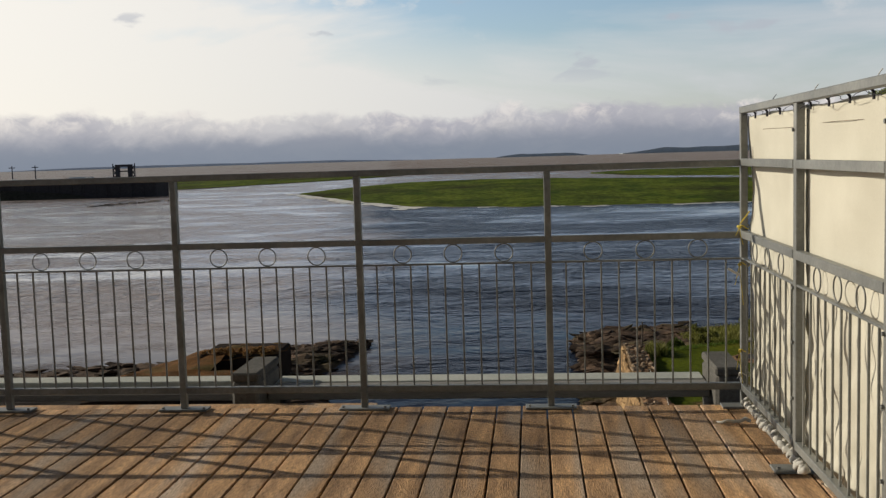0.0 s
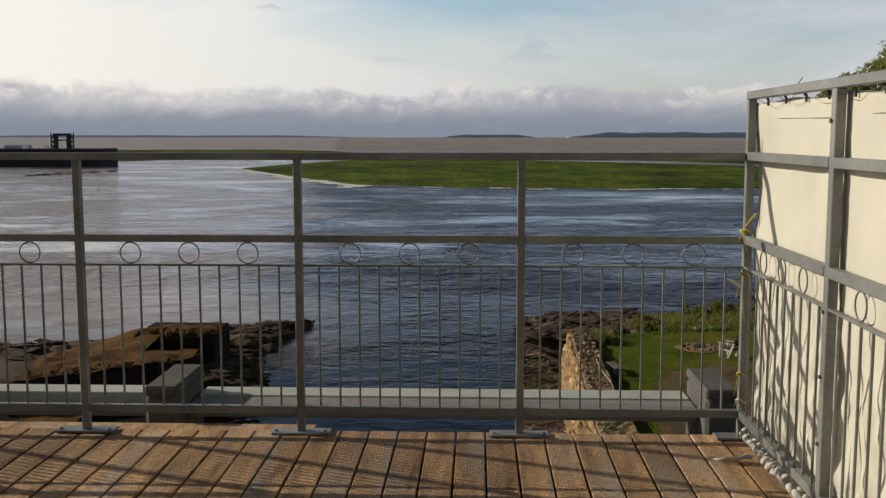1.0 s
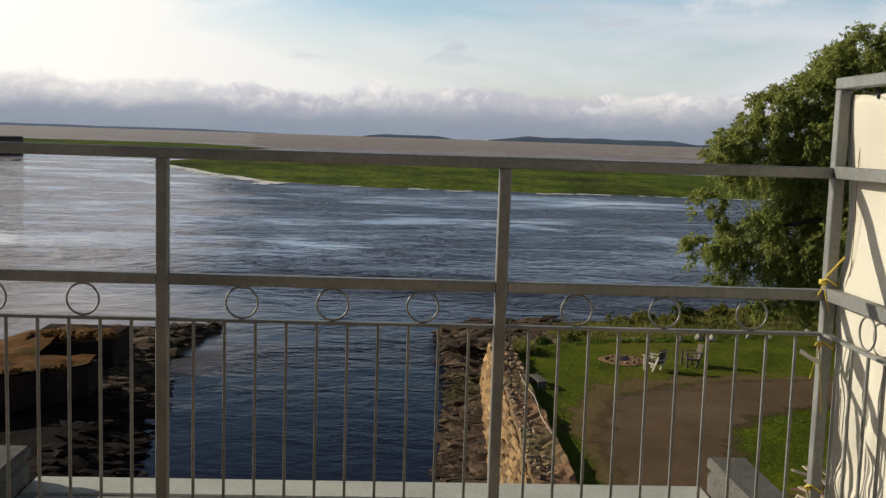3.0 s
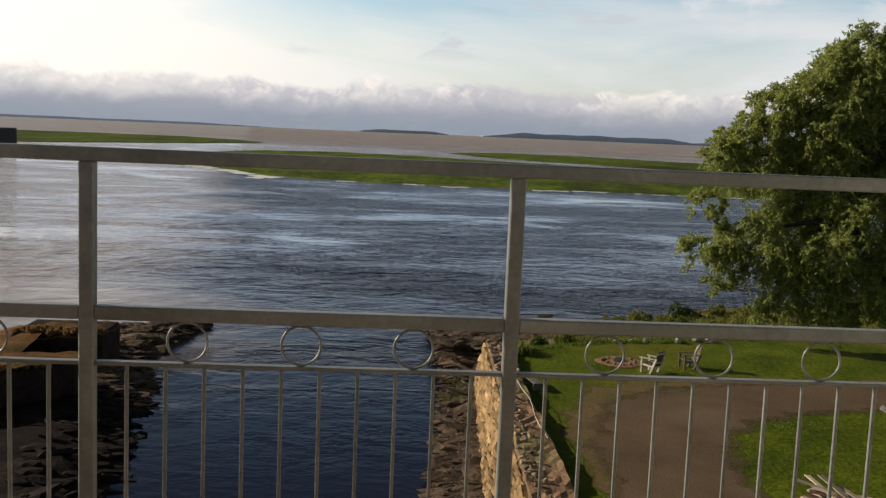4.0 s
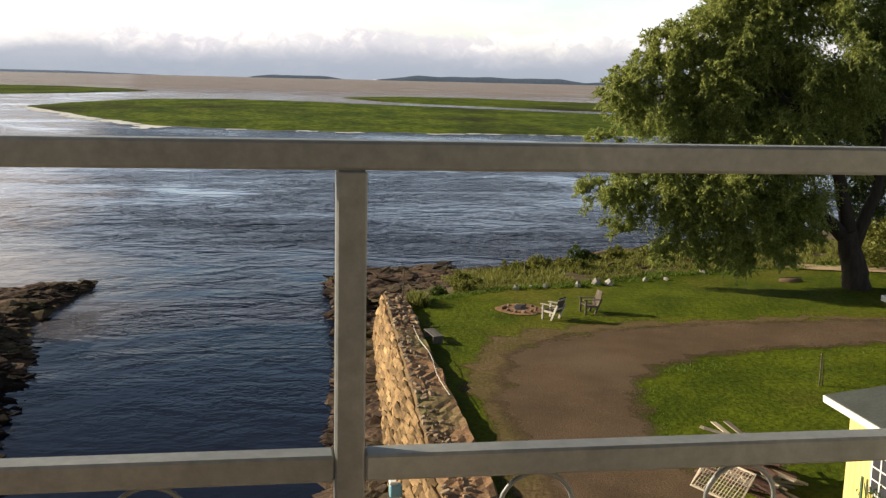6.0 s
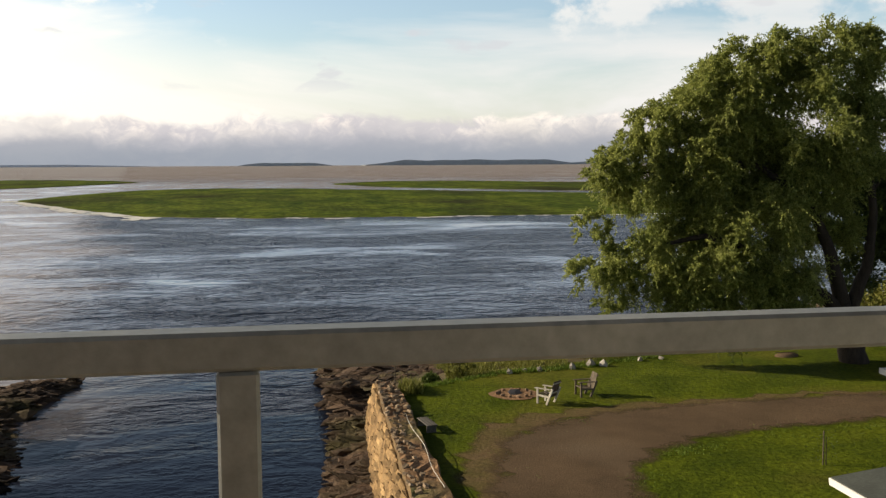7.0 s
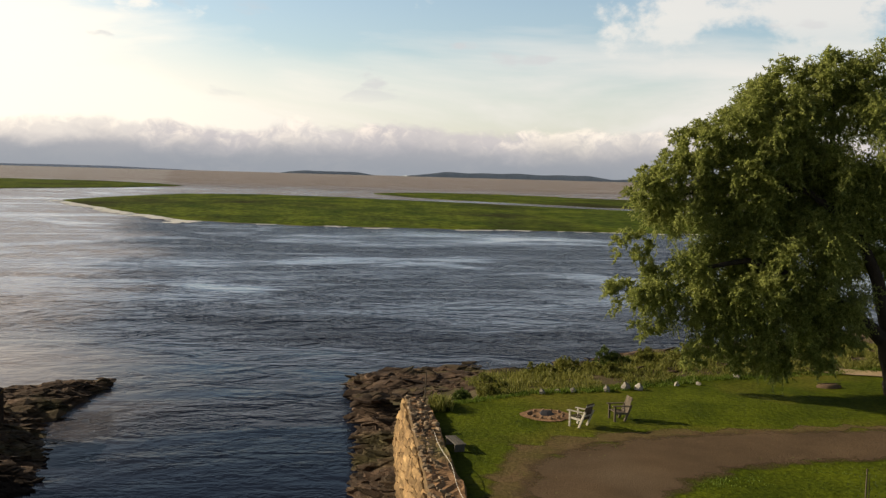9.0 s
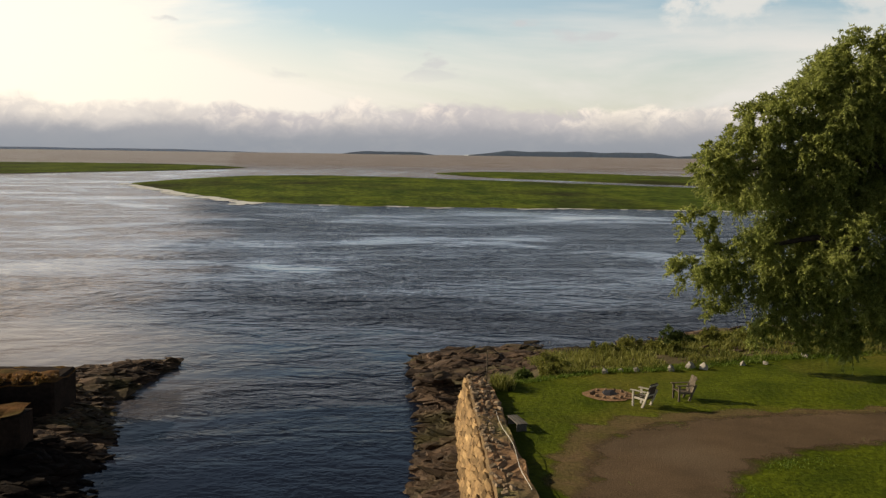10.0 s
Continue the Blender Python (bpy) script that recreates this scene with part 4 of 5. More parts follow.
pier(-3.24, -3.06, 0.30, 0.86, "square weathered concrete pier with a flat cap")
pier(-0.105, 0.07, 0.33, 0.86, "square weathered concrete pier with a flat cap")
beam = empty("footbridge_beam", (0, 0, -0.035), label="pale painted beam and grey plank spanning between piers", category="beam")
part("painted_plank", bm_box((-3.05, 0.70, -0.02), (-0.115, 0.90, 0.05), 0.006), painted, beam)
part("grey_plank", bm_box((-3.05, 0.50, -0.03), (-0.115, 0.675, 0.048), 0.006), plank_grey, beam)
beam2 = empty("footbridge_beam", (0, 0, -0.035), label="pale painted beam and grey plank running past the pier", category="beam")
part("painted_plank", bm_box((-9.0, 0.74, -0.02), (-3.25, 0.92, 0.05), 0.006), painted, beam2)
part("grey_plank", bm_box((-9.0, 0.50, -0.03), (-3.25, 0.60, 0.02), 0.006), plank_grey, beam2)


# ---- trees ----
def leaf_cloud(name, lobes, count, size, mat, parent, seed, droop=0.4, shape=1.9):
    """A crown of small leaf blades gathered in sprays over the lobes; each lobe is x, y, z, radius."""
    r = np.random.RandomState(seed)
    L = np.array(lobes, float)
    wt = L[:, 3] ** 2.2
    per = 14
    n = count // per
    pick = r.choice(len(L), n, p=wt / wt.sum())
    d = r.normal(size=(n, 3))
    d /= np.linalg.norm(d, axis=1)[:, None]
    rad = L[pick, 3] * (0.35 + 0.72 * r.rand(n) ** 0.55)
    c = L[pick, :3] + d * rad[:, None] * np.array([1.0, 1.0, 0.86])
    # tufts that break the outline
    ph = np.sin(c[:, 0] * 3.1 + c[:, 2] * 2.3) * np.sin(c[:, 1] * 2.7 - c[:, 2] * 3.7)
    c = c[ph > -0.55]
    d = d[ph > -0.55]
    n = len(c)
    cc = np.repeat(c, per, 0) + r.normal(size=(n * per, 3)) * np.array([0.17, 0.17, 0.15])
    hang = np.repeat(d, per, 0) * 0.5 + r.normal(size=(n * per, 3)) * 0.6
    hang[:, 2] -= droop
    hang /= np.linalg.norm(hang, axis=1)[:, None]
    across = np.cross(hang, r.normal(size=hang.shape))
    across /= np.linalg.norm(across, axis=1)[:, None]
    ln_ = size * (0.7 + 0.7 * r.rand(n * per))[:, None]
    wd = ln_ / shape / 2
    p0, p2 = cc, cc + hang * ln_
    mid = cc + hang * ln_ * 0.45
    v = np.stack([p0, mid + across * wd, p2, mid - across * wd], 1).reshape(-1, 3)
    m = n * per
    me = bpy.data.meshes.new(name)
    me.vertices.add(4 * m)
    me.vertices.foreach_set("co", v.ravel().astype(np.float32))
    me.loops.add(4 * m)
    me.loops.foreach_set("vertex_index", np.arange(4 * m, dtype=np.int32))
    me.polygons.add(m)
    me.polygons.foreach_set("loop_start", np.arange(0, 4 * m, 4, dtype=np.int32))
    me.polygons.foreach_set("loop_total", np.full(m, 4, dtype=np.int32))
    me.update(calc_edges=True)
    me.materials.append(mat)
    ob = new(name, me)
    ob.parent = parent
    return ob


def spray_crown(name, lobes, twigs, mat, parent, seed, tufts=22, per=22, leaf=0.13):
    """A crown of drooping twigs with narrow leaves along them, bunched in tufts over the lobes."""
    r = np.random.RandomState(seed)
    L = np.array(lobes, float)
    e = r.normal(size=(len(L) * tufts, 3))
    e /= np.linalg.norm(e, axis=1)[:, None]
    big = np.repeat(L, tufts, 0)
    T = big[:, :3] + e * (big[:, 3] * (0.35 + 0.62 * r.rand(len(big)) ** 0.5))[:, None] * np.array([1.0, 1.0, 0.9])
    R = big[:, 3] * (0.20 + 0.20 * r.rand(len(big)))
    pick = r.choice(len(T), twigs, p=R ** 2 / (R ** 2).sum())
    d = r.normal(size=(twigs, 3)) + e[pick] * 0.9 + np.array([0, 0, 0.35])
    d /= np.linalg.norm(d, axis=1)[:, None]
    start = T[pick] + r.normal(size=(twigs, 3)) * R[pick][:, None] * 0.30
    length = (R[pick] * (0.6 + 0.9 * r.rand(twigs)))[:, None]
    u = (np.arange(per) + 0.5)[None, :] / per * np.ones((twigs, 1))
    u = np.clip(u + r.normal(size=u.shape) * 0.03, 0, 1)[..., None]
    fall = np.array([0, 0, -1.0])
    at = start[:, None] + d[:, None] * length[:, None] * u + fall * (0.38 * length[:, None] * u * u)
    along = d[:, None] + fall * 0.76 * u
    way = along * 0.8 + r.normal(size=at.shape) * 0.55
    way /= np.linalg.norm(way, axis=2)[..., None]
    across = np.cross(way, r.normal(size=at.shape))
    across /= np.linalg.norm(across, axis=2)[..., None]
    ln_ = leaf * (0.65 + 0.7 * r.rand(*u.shape))
    wd = ln_ * 0.17
    mid = at + way * ln_ * 0.45
    v = np.stack([at, mid + across * wd, at + way * ln_, mid - across * wd], 2).reshape(-1, 3)
    m = len(v) // 4
    me = bpy.data.meshes.new(name)
    me.vertices.add(4 * m)
    me.vertices.foreach_set("co", v.ravel().astype(np.float32))
    me.loops.add(4 * m)
    me.loops.foreach_set("vertex_index", np.arange(4 * m, dtype=np.int32))
    me.polygons.add(m)
    me.polygons.foreach_set("loop_start", np.arange(0, 4 * m, 4, dtype=np.int32))
    me.polygons.foreach_set("loop_total", np.full(m, 4, dtype=np.int32))
    me.update(calc_edges=True)
    me.materials.append(mat)
    ob = new(name, me)
    ob.parent = parent
    return ob


def limb(path, r0, r1, sides=9):
    n = len(path)
    pts = []
    for i in range(n - 1):
        a, b = Vector(path[i]), Vector(path[i + 1])
        for k in range(4):
            f = k / 4
            w = Vector((nz(i + f, path[0][0], 2.2), nz(i + f, path[0][1] + 5, 2.2), 0)) * 0.10
            pts.append(a.lerp(b, f) + (w if i + k else Vector()))
    pts.append(Vector(path[-1]))
    m = len(pts) - 1
    return bm_tube(pts, [r0 + (r1 - r0) * (i / m) ** 0.8 for i in range(m + 1)], sides)


WILLOW = [(21.3, 36.5, 5.4, 1.9), (19.3, 37.0, 5.2, 1.7), (22.7, 36.3, 5.7, 1.25), (17.7, 37.3, 3.4, 1.9), (20.2, 36.6, 3.2, 2.5),
          (15.4, 37.7, 1.8, 1.8), (17.7, 37.0, 0.9, 2.5), (13.6, 38.0, 1.0, 1.5), (12.4, 38.3, 1.3, 1.0), (12.1, 38.0, -2.7, 1.15),
          (13.6, 37.7, -2.6, 1.6), (11.6, 38.0, -1.0, 0.7), (12.4, 37.9, -4.0, 0.6), (14.2, 37.4, -5.2, 0.6), (17.0, 36.3, -5.3, 0.8), (19.0, 36.3, -5.1, 0.7), (15.6, 37.3, -1.6, 2.2), (18.1, 36.7, -1.7, 2.4), (20.4, 37.6, 0.7, 2.1), (22.2, 36.1, 3.2, 1.3),
          (14.9, 37.2, -4.3, 0.95), (17.6, 36.5, -4.1, 1.6), (15.9, 36.9, -5.2, 0.65), (19.5, 36.4, -3.9, 1.1), (22.4, 35.9, 1.7, 1.1),
          (21.2, 37.6, -1.0, 1.6), (18.6, 38.8, 1.6, 2.2), (16.6, 39.2, -0.6, 2.0), (16.3, 37.5, 3.8, 1.6), (14.3, 37.9, 2.8, 1.25),
          (18.1, 37.3, 5.5, 1.35), (23.4, 36.2, 6.2, 0.85),
          (15.0, 36.8, -3.4, 1.2), (16.6, 36.4, -3.0, 1.4), (18.6, 36.0, -3.0, 1.3), (17.0, 37.2, 4.7, 1.5), (15.2, 37.7, 3.3, 1.3), (13.0, 38.1, 2.0, 1.0)]


def willow():
    base = Vector((22.4, 36.4, LAWN_Z))
    t = empty("tree", base, label="large spreading willow tree with drooping green leaves", category="tree")

    def rel(pts):
        return [Vector(p) - base for p in pts]
    part("trunk", limb(rel([(22.45, 36.4, -6.9), (22.3, 36.4, -6.0), (22.0, 36.4, -5.1), (21.7, 36.4, -4.3)]), 0.62, 0.42, 12), bark, t, smooth=True)
    limbs = [([(21.8, 36.4, -4.6), (20.4, 36.5, -3.4), (18.6, 36.9, -2.2), (16.2, 37.3, -1.4), (13.8, 37.7, -1.9)], 0.34, 0.06),
             ([(21.9, 36.4, -4.4), (21.3, 36.5, -2.2), (20.4, 36.7, 0.2), (19.4, 37.0, 2.8), (19.2, 37.0, 5.2)], 0.36, 0.05),
             ([(22.1, 36.4, -4.9), (22.8, 36.3, -2.8), (23.0, 36.2, -0.4), (22.6, 36.2, 2.4), (22.6, 36.3, 5.6)], 0.34, 0.05),
             ([(20.4, 36.6, 0.0), (18.4, 37.0, 1.4), (16.0, 37.5, 1.8), (13.2, 38.1, 1.0)], 0.20, 0.04),
             ([(18.8, 36.8, -2.3), (17.6, 36.6, -3.2), (16.4, 36.8, -4.4)], 0.12, 0.03),
             ([(22.8, 36.2, 2.6), (23.5, 36.2, 4.2), (23.9, 36.2, 5.4)], 0.09, 0.02),
             ([(22.9, 36.2, 0.4), (23.8, 36.2, 1.7), (24.2, 36.2, 2.4)], 0.08, 0.02)]
    for path, a, b in limbs:
        part("branch", limb(rel(path), a, b, 7), bark, t, smooth=True)
    lobes = [(x - base.x, y - base.y, z_ - base.z, r_) for x, y, z_, r_ in WILLOW]
    spray_crown("crown", lobes, 23000, willow_leaf, t, 11, 30, 28, 0.13)
    return t


willow()


def side_tree(name, base, trunk, lobes, count, size, mat, label, seed):
    base = Vector(base)
    t = empty(name, base, label=label, category="tree")
    for i, (path, a, b) in enumerate(trunk):
        part("trunk" if i == 0 else "branch", limb([Vector(p) - base for p in path], a, b, 9), bark, t, smooth=True)
    leaf_cloud("crown", [(x - base.x, y - base.y, z_ - base.z, r_) for x, y, z_, r_ in lobes], count, size, mat, t, seed, 0.15)
    return t


side_tree("tree", (24.6, 36.6, LAWN_Z),
          [([(24.5, 36.6, -6.9), (25.6, 36.7, -5.7), (27.0, 36.9, -4.6), (28.6, 37.2, -2.6)], 0.36, 0.16), ([(27.0, 36.9, -4.6), (27.4, 37.0, -2.2), (27.2, 37.2, 0.0)], 0.16, 0.05)],
          [(26.6, 37.6, 0.4, 1.5), (28.2, 38.0, 1.1, 1.7), (30.2, 38.0, 1.8, 2.2), (29.2, 37.8, -0.9, 1.9), (27.4, 37.6, -1.3, 1.5), (31.0, 37.6, -2.2, 1.8), (32.8, 38.4, 0.4, 2.4), (25.6, 37.4, -0.9, 1.1), (28.6, 37.2, -3.6, 0.9), (25.3, 37.5, -1.6, 1.4), (24.8, 37.6, 0.7, 1.0), (26.3, 37.6, -3.0, 1.2), (24.4, 38.0, -0.4, 1.5), (25.6, 38.2, 0.9, 1.4), (30.0, 37.6, -4.2, 1.3), (31.6, 38.0, -0.4, 2.0), (23.9, 38.3, -1.8, 1.3), (24.3, 38.3, 1.2, 1.1), (23.6, 38.4, -3.4, 0.9)],
          95000, 0.19, dark_leaf, "leaning dark-leaved tree beside the willow", 21)
side_tree("bush", (27.0, 41.0, LAWN_Z), [([(27.0, 41.0, -7.0), (27.0, 41.0, -6.0)], 0.10, 0.05)],
          [(26.4, 41.0, -5.5, 1.1), (27.6, 41.2, -5.0, 1.3), (28.8, 41.0, -5.7, 1.0), (25.4, 41.0, -6.1, 0.7)], 9000, 0.16, weed_leaf, "rounded yellow-green bush by the shore", 23)
side_tree("tree", (36.5, 36.5, LAWN_Z), [([(36.5, 36.5, -7.0), (36.4, 36.5, -3.0), (36.2, 36.5, 2.0)], 0.3, 0.1)],
          [(34.6, 36.6, 4.4, 1.4), (36.0, 36.4, 6.0, 1.8), (36.6, 36.6, 2.4, 2.3), (38.0, 36.8, 4.4, 2.4)], 14000, 0.22, willow_leaf, "tall green tree standing past the dark tree", 24)


for x, y, w, h, mat, label, seed in (
        (9.0, 42.0, 0.95, 0.55, weed_leaf, "low green shrub on the rocky shore", 61), (10.8, 43.0, 1.0, 0.8, weed_leaf, "rounded green shrub on the shore slope", 62),
        (13.0, 44.2, 1.0, 0.8, shrub_leaf, "dark green shrub at the water's edge", 63), (6.0, 37.6, 0.55, 0.7, weed_leaf, "leggy weedy shrub at the lawn's corner", 64),
        (14.8, 44.6, 0.9, 0.6, weed_leaf, "low green shrub on the rocky shore", 65), (17.0, 45.0, 1.1, 0.7, weed_leaf, "low green shrub on the rocky shore", 66),
        (11.8, 41.0, 0.8, 0.45, weed_leaf, "low green shrub on the rocky shore", 67), (4.6, 36.6, 0.4, 0.45, shrub_leaf, "leggy weedy shrub at the lawn's corner", 68)):
    g = land_z(x, y)
    r_ = random.Random(seed)
    bush = empty("shrub", (x, y, g), label=label, category="shrub", group="shrubs along the shore")
    for k in range(4):
        a = k * 1.7 + seed
        part("stem", bm_tube([(0, 0, -0.1), (0.25 * w * math.cos(a), 0.25 * w * math.sin(a), 0.35 * h), (0.5 * w * math.cos(a), 0.5 * w * math.sin(a), 0.7 * h)], [0.02, 0.014, 0.006], 5), bark, bush)
    lobes = [(r_.uniform(-0.6, 0.6) * w, r_.uniform(-0.6, 0.6) * w, h * r_.uniform(0.3, 0.75), h * r_.uniform(0.35, 0.6)) for _ in range(7)]
    spray_crown("crown", lobes, 300, mat, bush, seed, 10, 12, 0.12)


dry_tufts()


# ---- garden things ----
def slat(lo, hi, m=None, bevel=0.006):
    return bm_box(lo, hi, bevel, m=m)


def garden_chair(at, turn, wood, slats, label):
    """A slatted garden armchair; it faces its own -x side before the turn."""
    c = empty("garden_chair", at, label=label, category="chair", group="chairs by the fire pit")
    c.rotation_euler = (0, 0, radians(turn))
    c.scale = (0.86, 0.86, 0.86)
    for y in (-0.29, 0.29):
        part("front_leg", slat((-0.30, y - 0.03, 0), (-0.22, y + 0.03, 0.62)), wood, c)
        part("rear_leg", slat((-0.045, y - 0.03, -0.36), (0.045, y + 0.03, 0.36), pose(0.30, 0, 0.34, 0, 22, 0)), wood, c)
        part("arm", slat((-0.38, y - 0.06, 0.62), (0.34, y + 0.06, 0.65)), wood, c)
        part("side_rail", slat((-0.30, y - 0.02, 0.30), (0.30, y + 0.02, 0.38), pose(0, 0, 0, 0, 4, 0)), wood, c)
    for i in range(5):
        x = -0.29 + 0.115 * i
        part("seat_slat", slat((x, -0.27, 0.385 - 0.02 * i), (x + 0.095, 0.27, 0.408 - 0.02 * i)), slats, c)
    for i in range(5):
        y = -0.26 + 0.106 * i
        part("back_slat", slat((-0.012, y, 0.0), (0.012, y + 0.092, 0.70), pose(0.27, 0, 0.30, 0, 18, 0)), slats, c)
    for zb in (0.16, 0.58):
        part("back_rail", slat((0.013, -0.28, zb), (0.035, 0.28, zb + 0.07), pose(0.27, 0, 0.30, 0, 18, 0)), wood, c)
    return c


chair_wood = surface("weathered_chair_wood", (0.14, 0.11, 0.078), (0.09, 0.072, 0.052), 4, 30, 0.8, 0, 0.3, rand=0.2, dark=0.2)
chair_dark = surface("dark_brown_chair_slats", (0.075, 0.055, 0.042), (0.05, 0.038, 0.03), 4, 30, 0.8, 0, 0.3, rand=0.2, dark=0.2)
chair_pale = surface("peeling_white_chair_wood", (0.60, 0.56, 0.49), (0.38, 0.34, 0.28), 4, 30, 0.8, 0, 0.3, rand=0.25, dark=0.2)
garden_chair((8.05, 31.95, LAWN_Z), -48, chair_pale, chair_dark, "weathered white slatted garden chair facing the fire pit")
garden_chair((9.65, 32.75, LAWN_Z), 6, chair_wood, chair_wood, "grey-brown slatted wooden garden chair on the lawn")


def fire_pit():
    p = empty("fire_pit", (7.25, 33.4, LAWN_Z), label="round fire pit ringed with low brown stones on bare earth", category="fire pit")
    rng = random.Random(8)
    bm = bmesh.new()
    ring = [bm.verts.new(((0.98 + 0.15 * rng.uniform(-1, 1)) * math.cos(a * math.tau / 20), (0.9 + 0.1 * rng.uniform(-1, 1)) * math.sin(a * math.tau / 20), 0.03)) for a in range(20)]
    mid = bm.verts.new((0, 0, 0.05))
    for i in range(20):
        bm.faces.new((ring[i], ring[(i + 1) % 20], mid))
    part("bare_earth", bm, cap_earth, p, "reddish bare earth")
    for k in range(12):
        a = k * math.tau / 12
        part("stone", bm_rock(0.085, rng, None, (0.6 * math.cos(a), 0.6 * math.sin(a), 0.07), 1.0), pit_stone, p)
    part("ash", bm_rock(0.42, rng, None, (0, 0, 0.05), 0.2), rust, p, "charred wood and ash")


pit_stone = surface("brown_field_stone", (0.21, 0.135, 0.085), (0.13, 0.09, 0.06), 4, 30, 0.9, 0, 0.5, rand=0.3, dark=0.3)
fire_pit()
rng = random.Random(12)
boulder_pale = surface("pale_boulder_stone", (0.36, 0.33, 0.29), (0.26, 0.235, 0.205), 4, 30, 0.9, 0, 0.4, rand=0.2, dark=0.2)
for x, y, s in ((10.6, 37.3, 0.20), (11.5, 37.7, 0.26), (12.0, 37.6, 0.20), (13.9, 38.4, 0.16), (7.9, 36.9, 0.15), (14.9, 38.6, 0.13), (9.2, 37.2, 0.14), (17.1, 39.9, 0.17), (8.6, 37.2, 0.12)):
    b = link_mesh("boulder", bm_rock(s, rng, None, (0, 0, 0), 1.3), boulder_pale)
    b.location = (x, y, land_z(x, y) + s * 0.35)
    tagged(b, "pale boulder lying along the lawn's edge", "boulder", group="boulders along the lawn")


def box_bench():
    b = empty("low_bench", (3.40, 29.3, LAWN_Z), label="low grey plank bench against the stone wall", category="bench")
    b.rotation_euler = (0, 0, radians(10))
    b.scale = (0.8, 0.62, 0.8)
    for x in (-0.26, -0.02, 0.22):
        part("seat_plank", slat((x * 0.6, -0.85, 0.30), (x * 0.6 + 0.13, 0.85, 0.34)), bench_wood, b)
    for y in (-0.7, 0.65):
        part("leg_frame", slat((-0.15, y, 0.0), (0.25, y + 0.06, 0.30)), bench_wood, b)


bench_wood = surface("grey_bench_planks", (0.115, 0.105, 0.092), (0.075, 0.068, 0.06), 3, 24, 0.85, 0, 0.3, stretch=(4, 0.5, 4), rand=0.2, dark=0.25)
box_bench()


def planter():
    p = empty("raised_bed", (23.4, 33.5, LAWN_Z), label="white-painted low raised garden bed on the lawn", category="raised bed")
    p.rotation_euler = (0, 0, radians(-4))
    for name, lo, hi in (("long_board", (-1.3, -0.62, 0), (1.3, -0.57, 0.22)), ("long_board", (-1.3, 0.57, 0), (1.3, 0.62, 0.22)),
                         ("end_board", (-1.3, -0.569, 0), (-1.25, 0.569, 0.22)), ("end_board", (1.25, -0.569, 0), (1.3, 0.569, 0.22))):
        part(name, slat(lo, hi), white_paint, p)
    part("soil", bm_box((-1.249, -0.569, 0.0), (1.249, 0.569, 0.14), 0), cap_earth, p, "dark garden soil")


planter()


def sapling():
    s = empty("sapling", (13.6, 23.7, LAWN_Z), label="young staked sapling on the lawn", category="sapling")
    part("stake", bm_box((-0.015, -0.015, -0.1), (0.015, 0.015, 0.95), 0.003), chair_wood, s, "weathered wooden stake")
    part("stem", bm_tube([(0.09, 0, -0.05), (0.10, 0.02, 0.4), (0.08, 0, 0.8)], [0.016, 0.012, 0.006], 6), bark, s)
    leaf_cloud("crown", [(0.09, 0, 0.5, 0.13), (0.1, 0, 0.72, 0.10), (0.08, 0.05, 0.3, 0.13)], 700, 0.05, dark_leaf, s, 31)


sapling()


def rail_fence():
    f = empty("rail_fence", (28.6, 39.4, LAWN_Z), label="dark weathered timber rail fence by the path", category="fence")
    for i in range(5):
        part("post", bm_box((i * 2.0 - 0.08, -0.08, -0.3), (i * 2.0 + 0.08, 0.08, 1.15 + 0.05 * (i % 2)), 0.015), dark_wood, f)
    for i in range(4):
        for zr in (0.42, 0.88):
            part("rail", bm_tube([(i * 2.0 + 0.05, -0.1, zr), (i * 2.0 + 1.0, -0.1, zr + 0.03), (i * 2.0 + 1.95, -0.1, zr - 0.04)], 0.055, 7), dark_wood, f)


rail_fence()
skiff = empty("upturned_boat", (20.3, 38.0, LAWN_Z), label="small pale upturned skiff under the willow", category="boat")
hull = bmesh.new()
for k in range(9):
    f = k / 8 * 2 - 1
    for j in range(7):
        a = math.pi * j / 6
        w = 0.55 * (1 - abs(f) ** 2.4) + 0.02
        hull.verts.new((f * 1.3, w * math.cos(a), 0.02 + 0.34 * math.sin(a) * (1 - 0.5 * abs(f) ** 3)))
hull.verts.ensure_lookup_table()
for k in range(8):
    for j in range(6):
        q = k * 7 + j
        hull.faces.new([hull.verts[i] for i in (q, q + 7, q + 8, q + 1)])
skiff.scale = (0.42, 0.5, 0.5)
part("hull", hull, pit_stone, skiff, smooth=True)
part("keel", bm_box((-1.25, -0.03, 0.355), (1.25, 0.03, 0.40), 0.01), chair_wood, skiff)


def far_boat_shed(x, y, w, h):
    s = empty("cottage", (x, y, WATER_Z), label="small white cottage far behind the trees", category="cottage", group="cottages across the water")
    part("wall", bm_box((-w, -w * 0.7, 0), (w, w * 0.7, h), 0.05), white_paint, s)
    bm = bmesh.new()
    v = [bm.verts.new(p) for p in ((-w - 0.3, -w * 0.8, h), (w + 0.3, -w * 0.8, h), (w + 0.3, w * 0.8, h), (-w - 0.3, w * 0.8, h), (-w - 0.3, 0, h + 1.6), (w + 0.3, 0, h + 1.6))]
    for q in ((0, 1, 5, 4), (2, 3, 4, 5), (0, 4, 3), (1, 2, 5), (3, 2, 1, 0)):
        bm.faces.new([v[i] for i in q])
    part("roof", bm, shingle, s)
    part("window", bm_box((-0.5, -w * 0.7 - 0.06, 1.0), (0.5, -w * 0.7 - 0.01, 2.0), 0), rust, s)


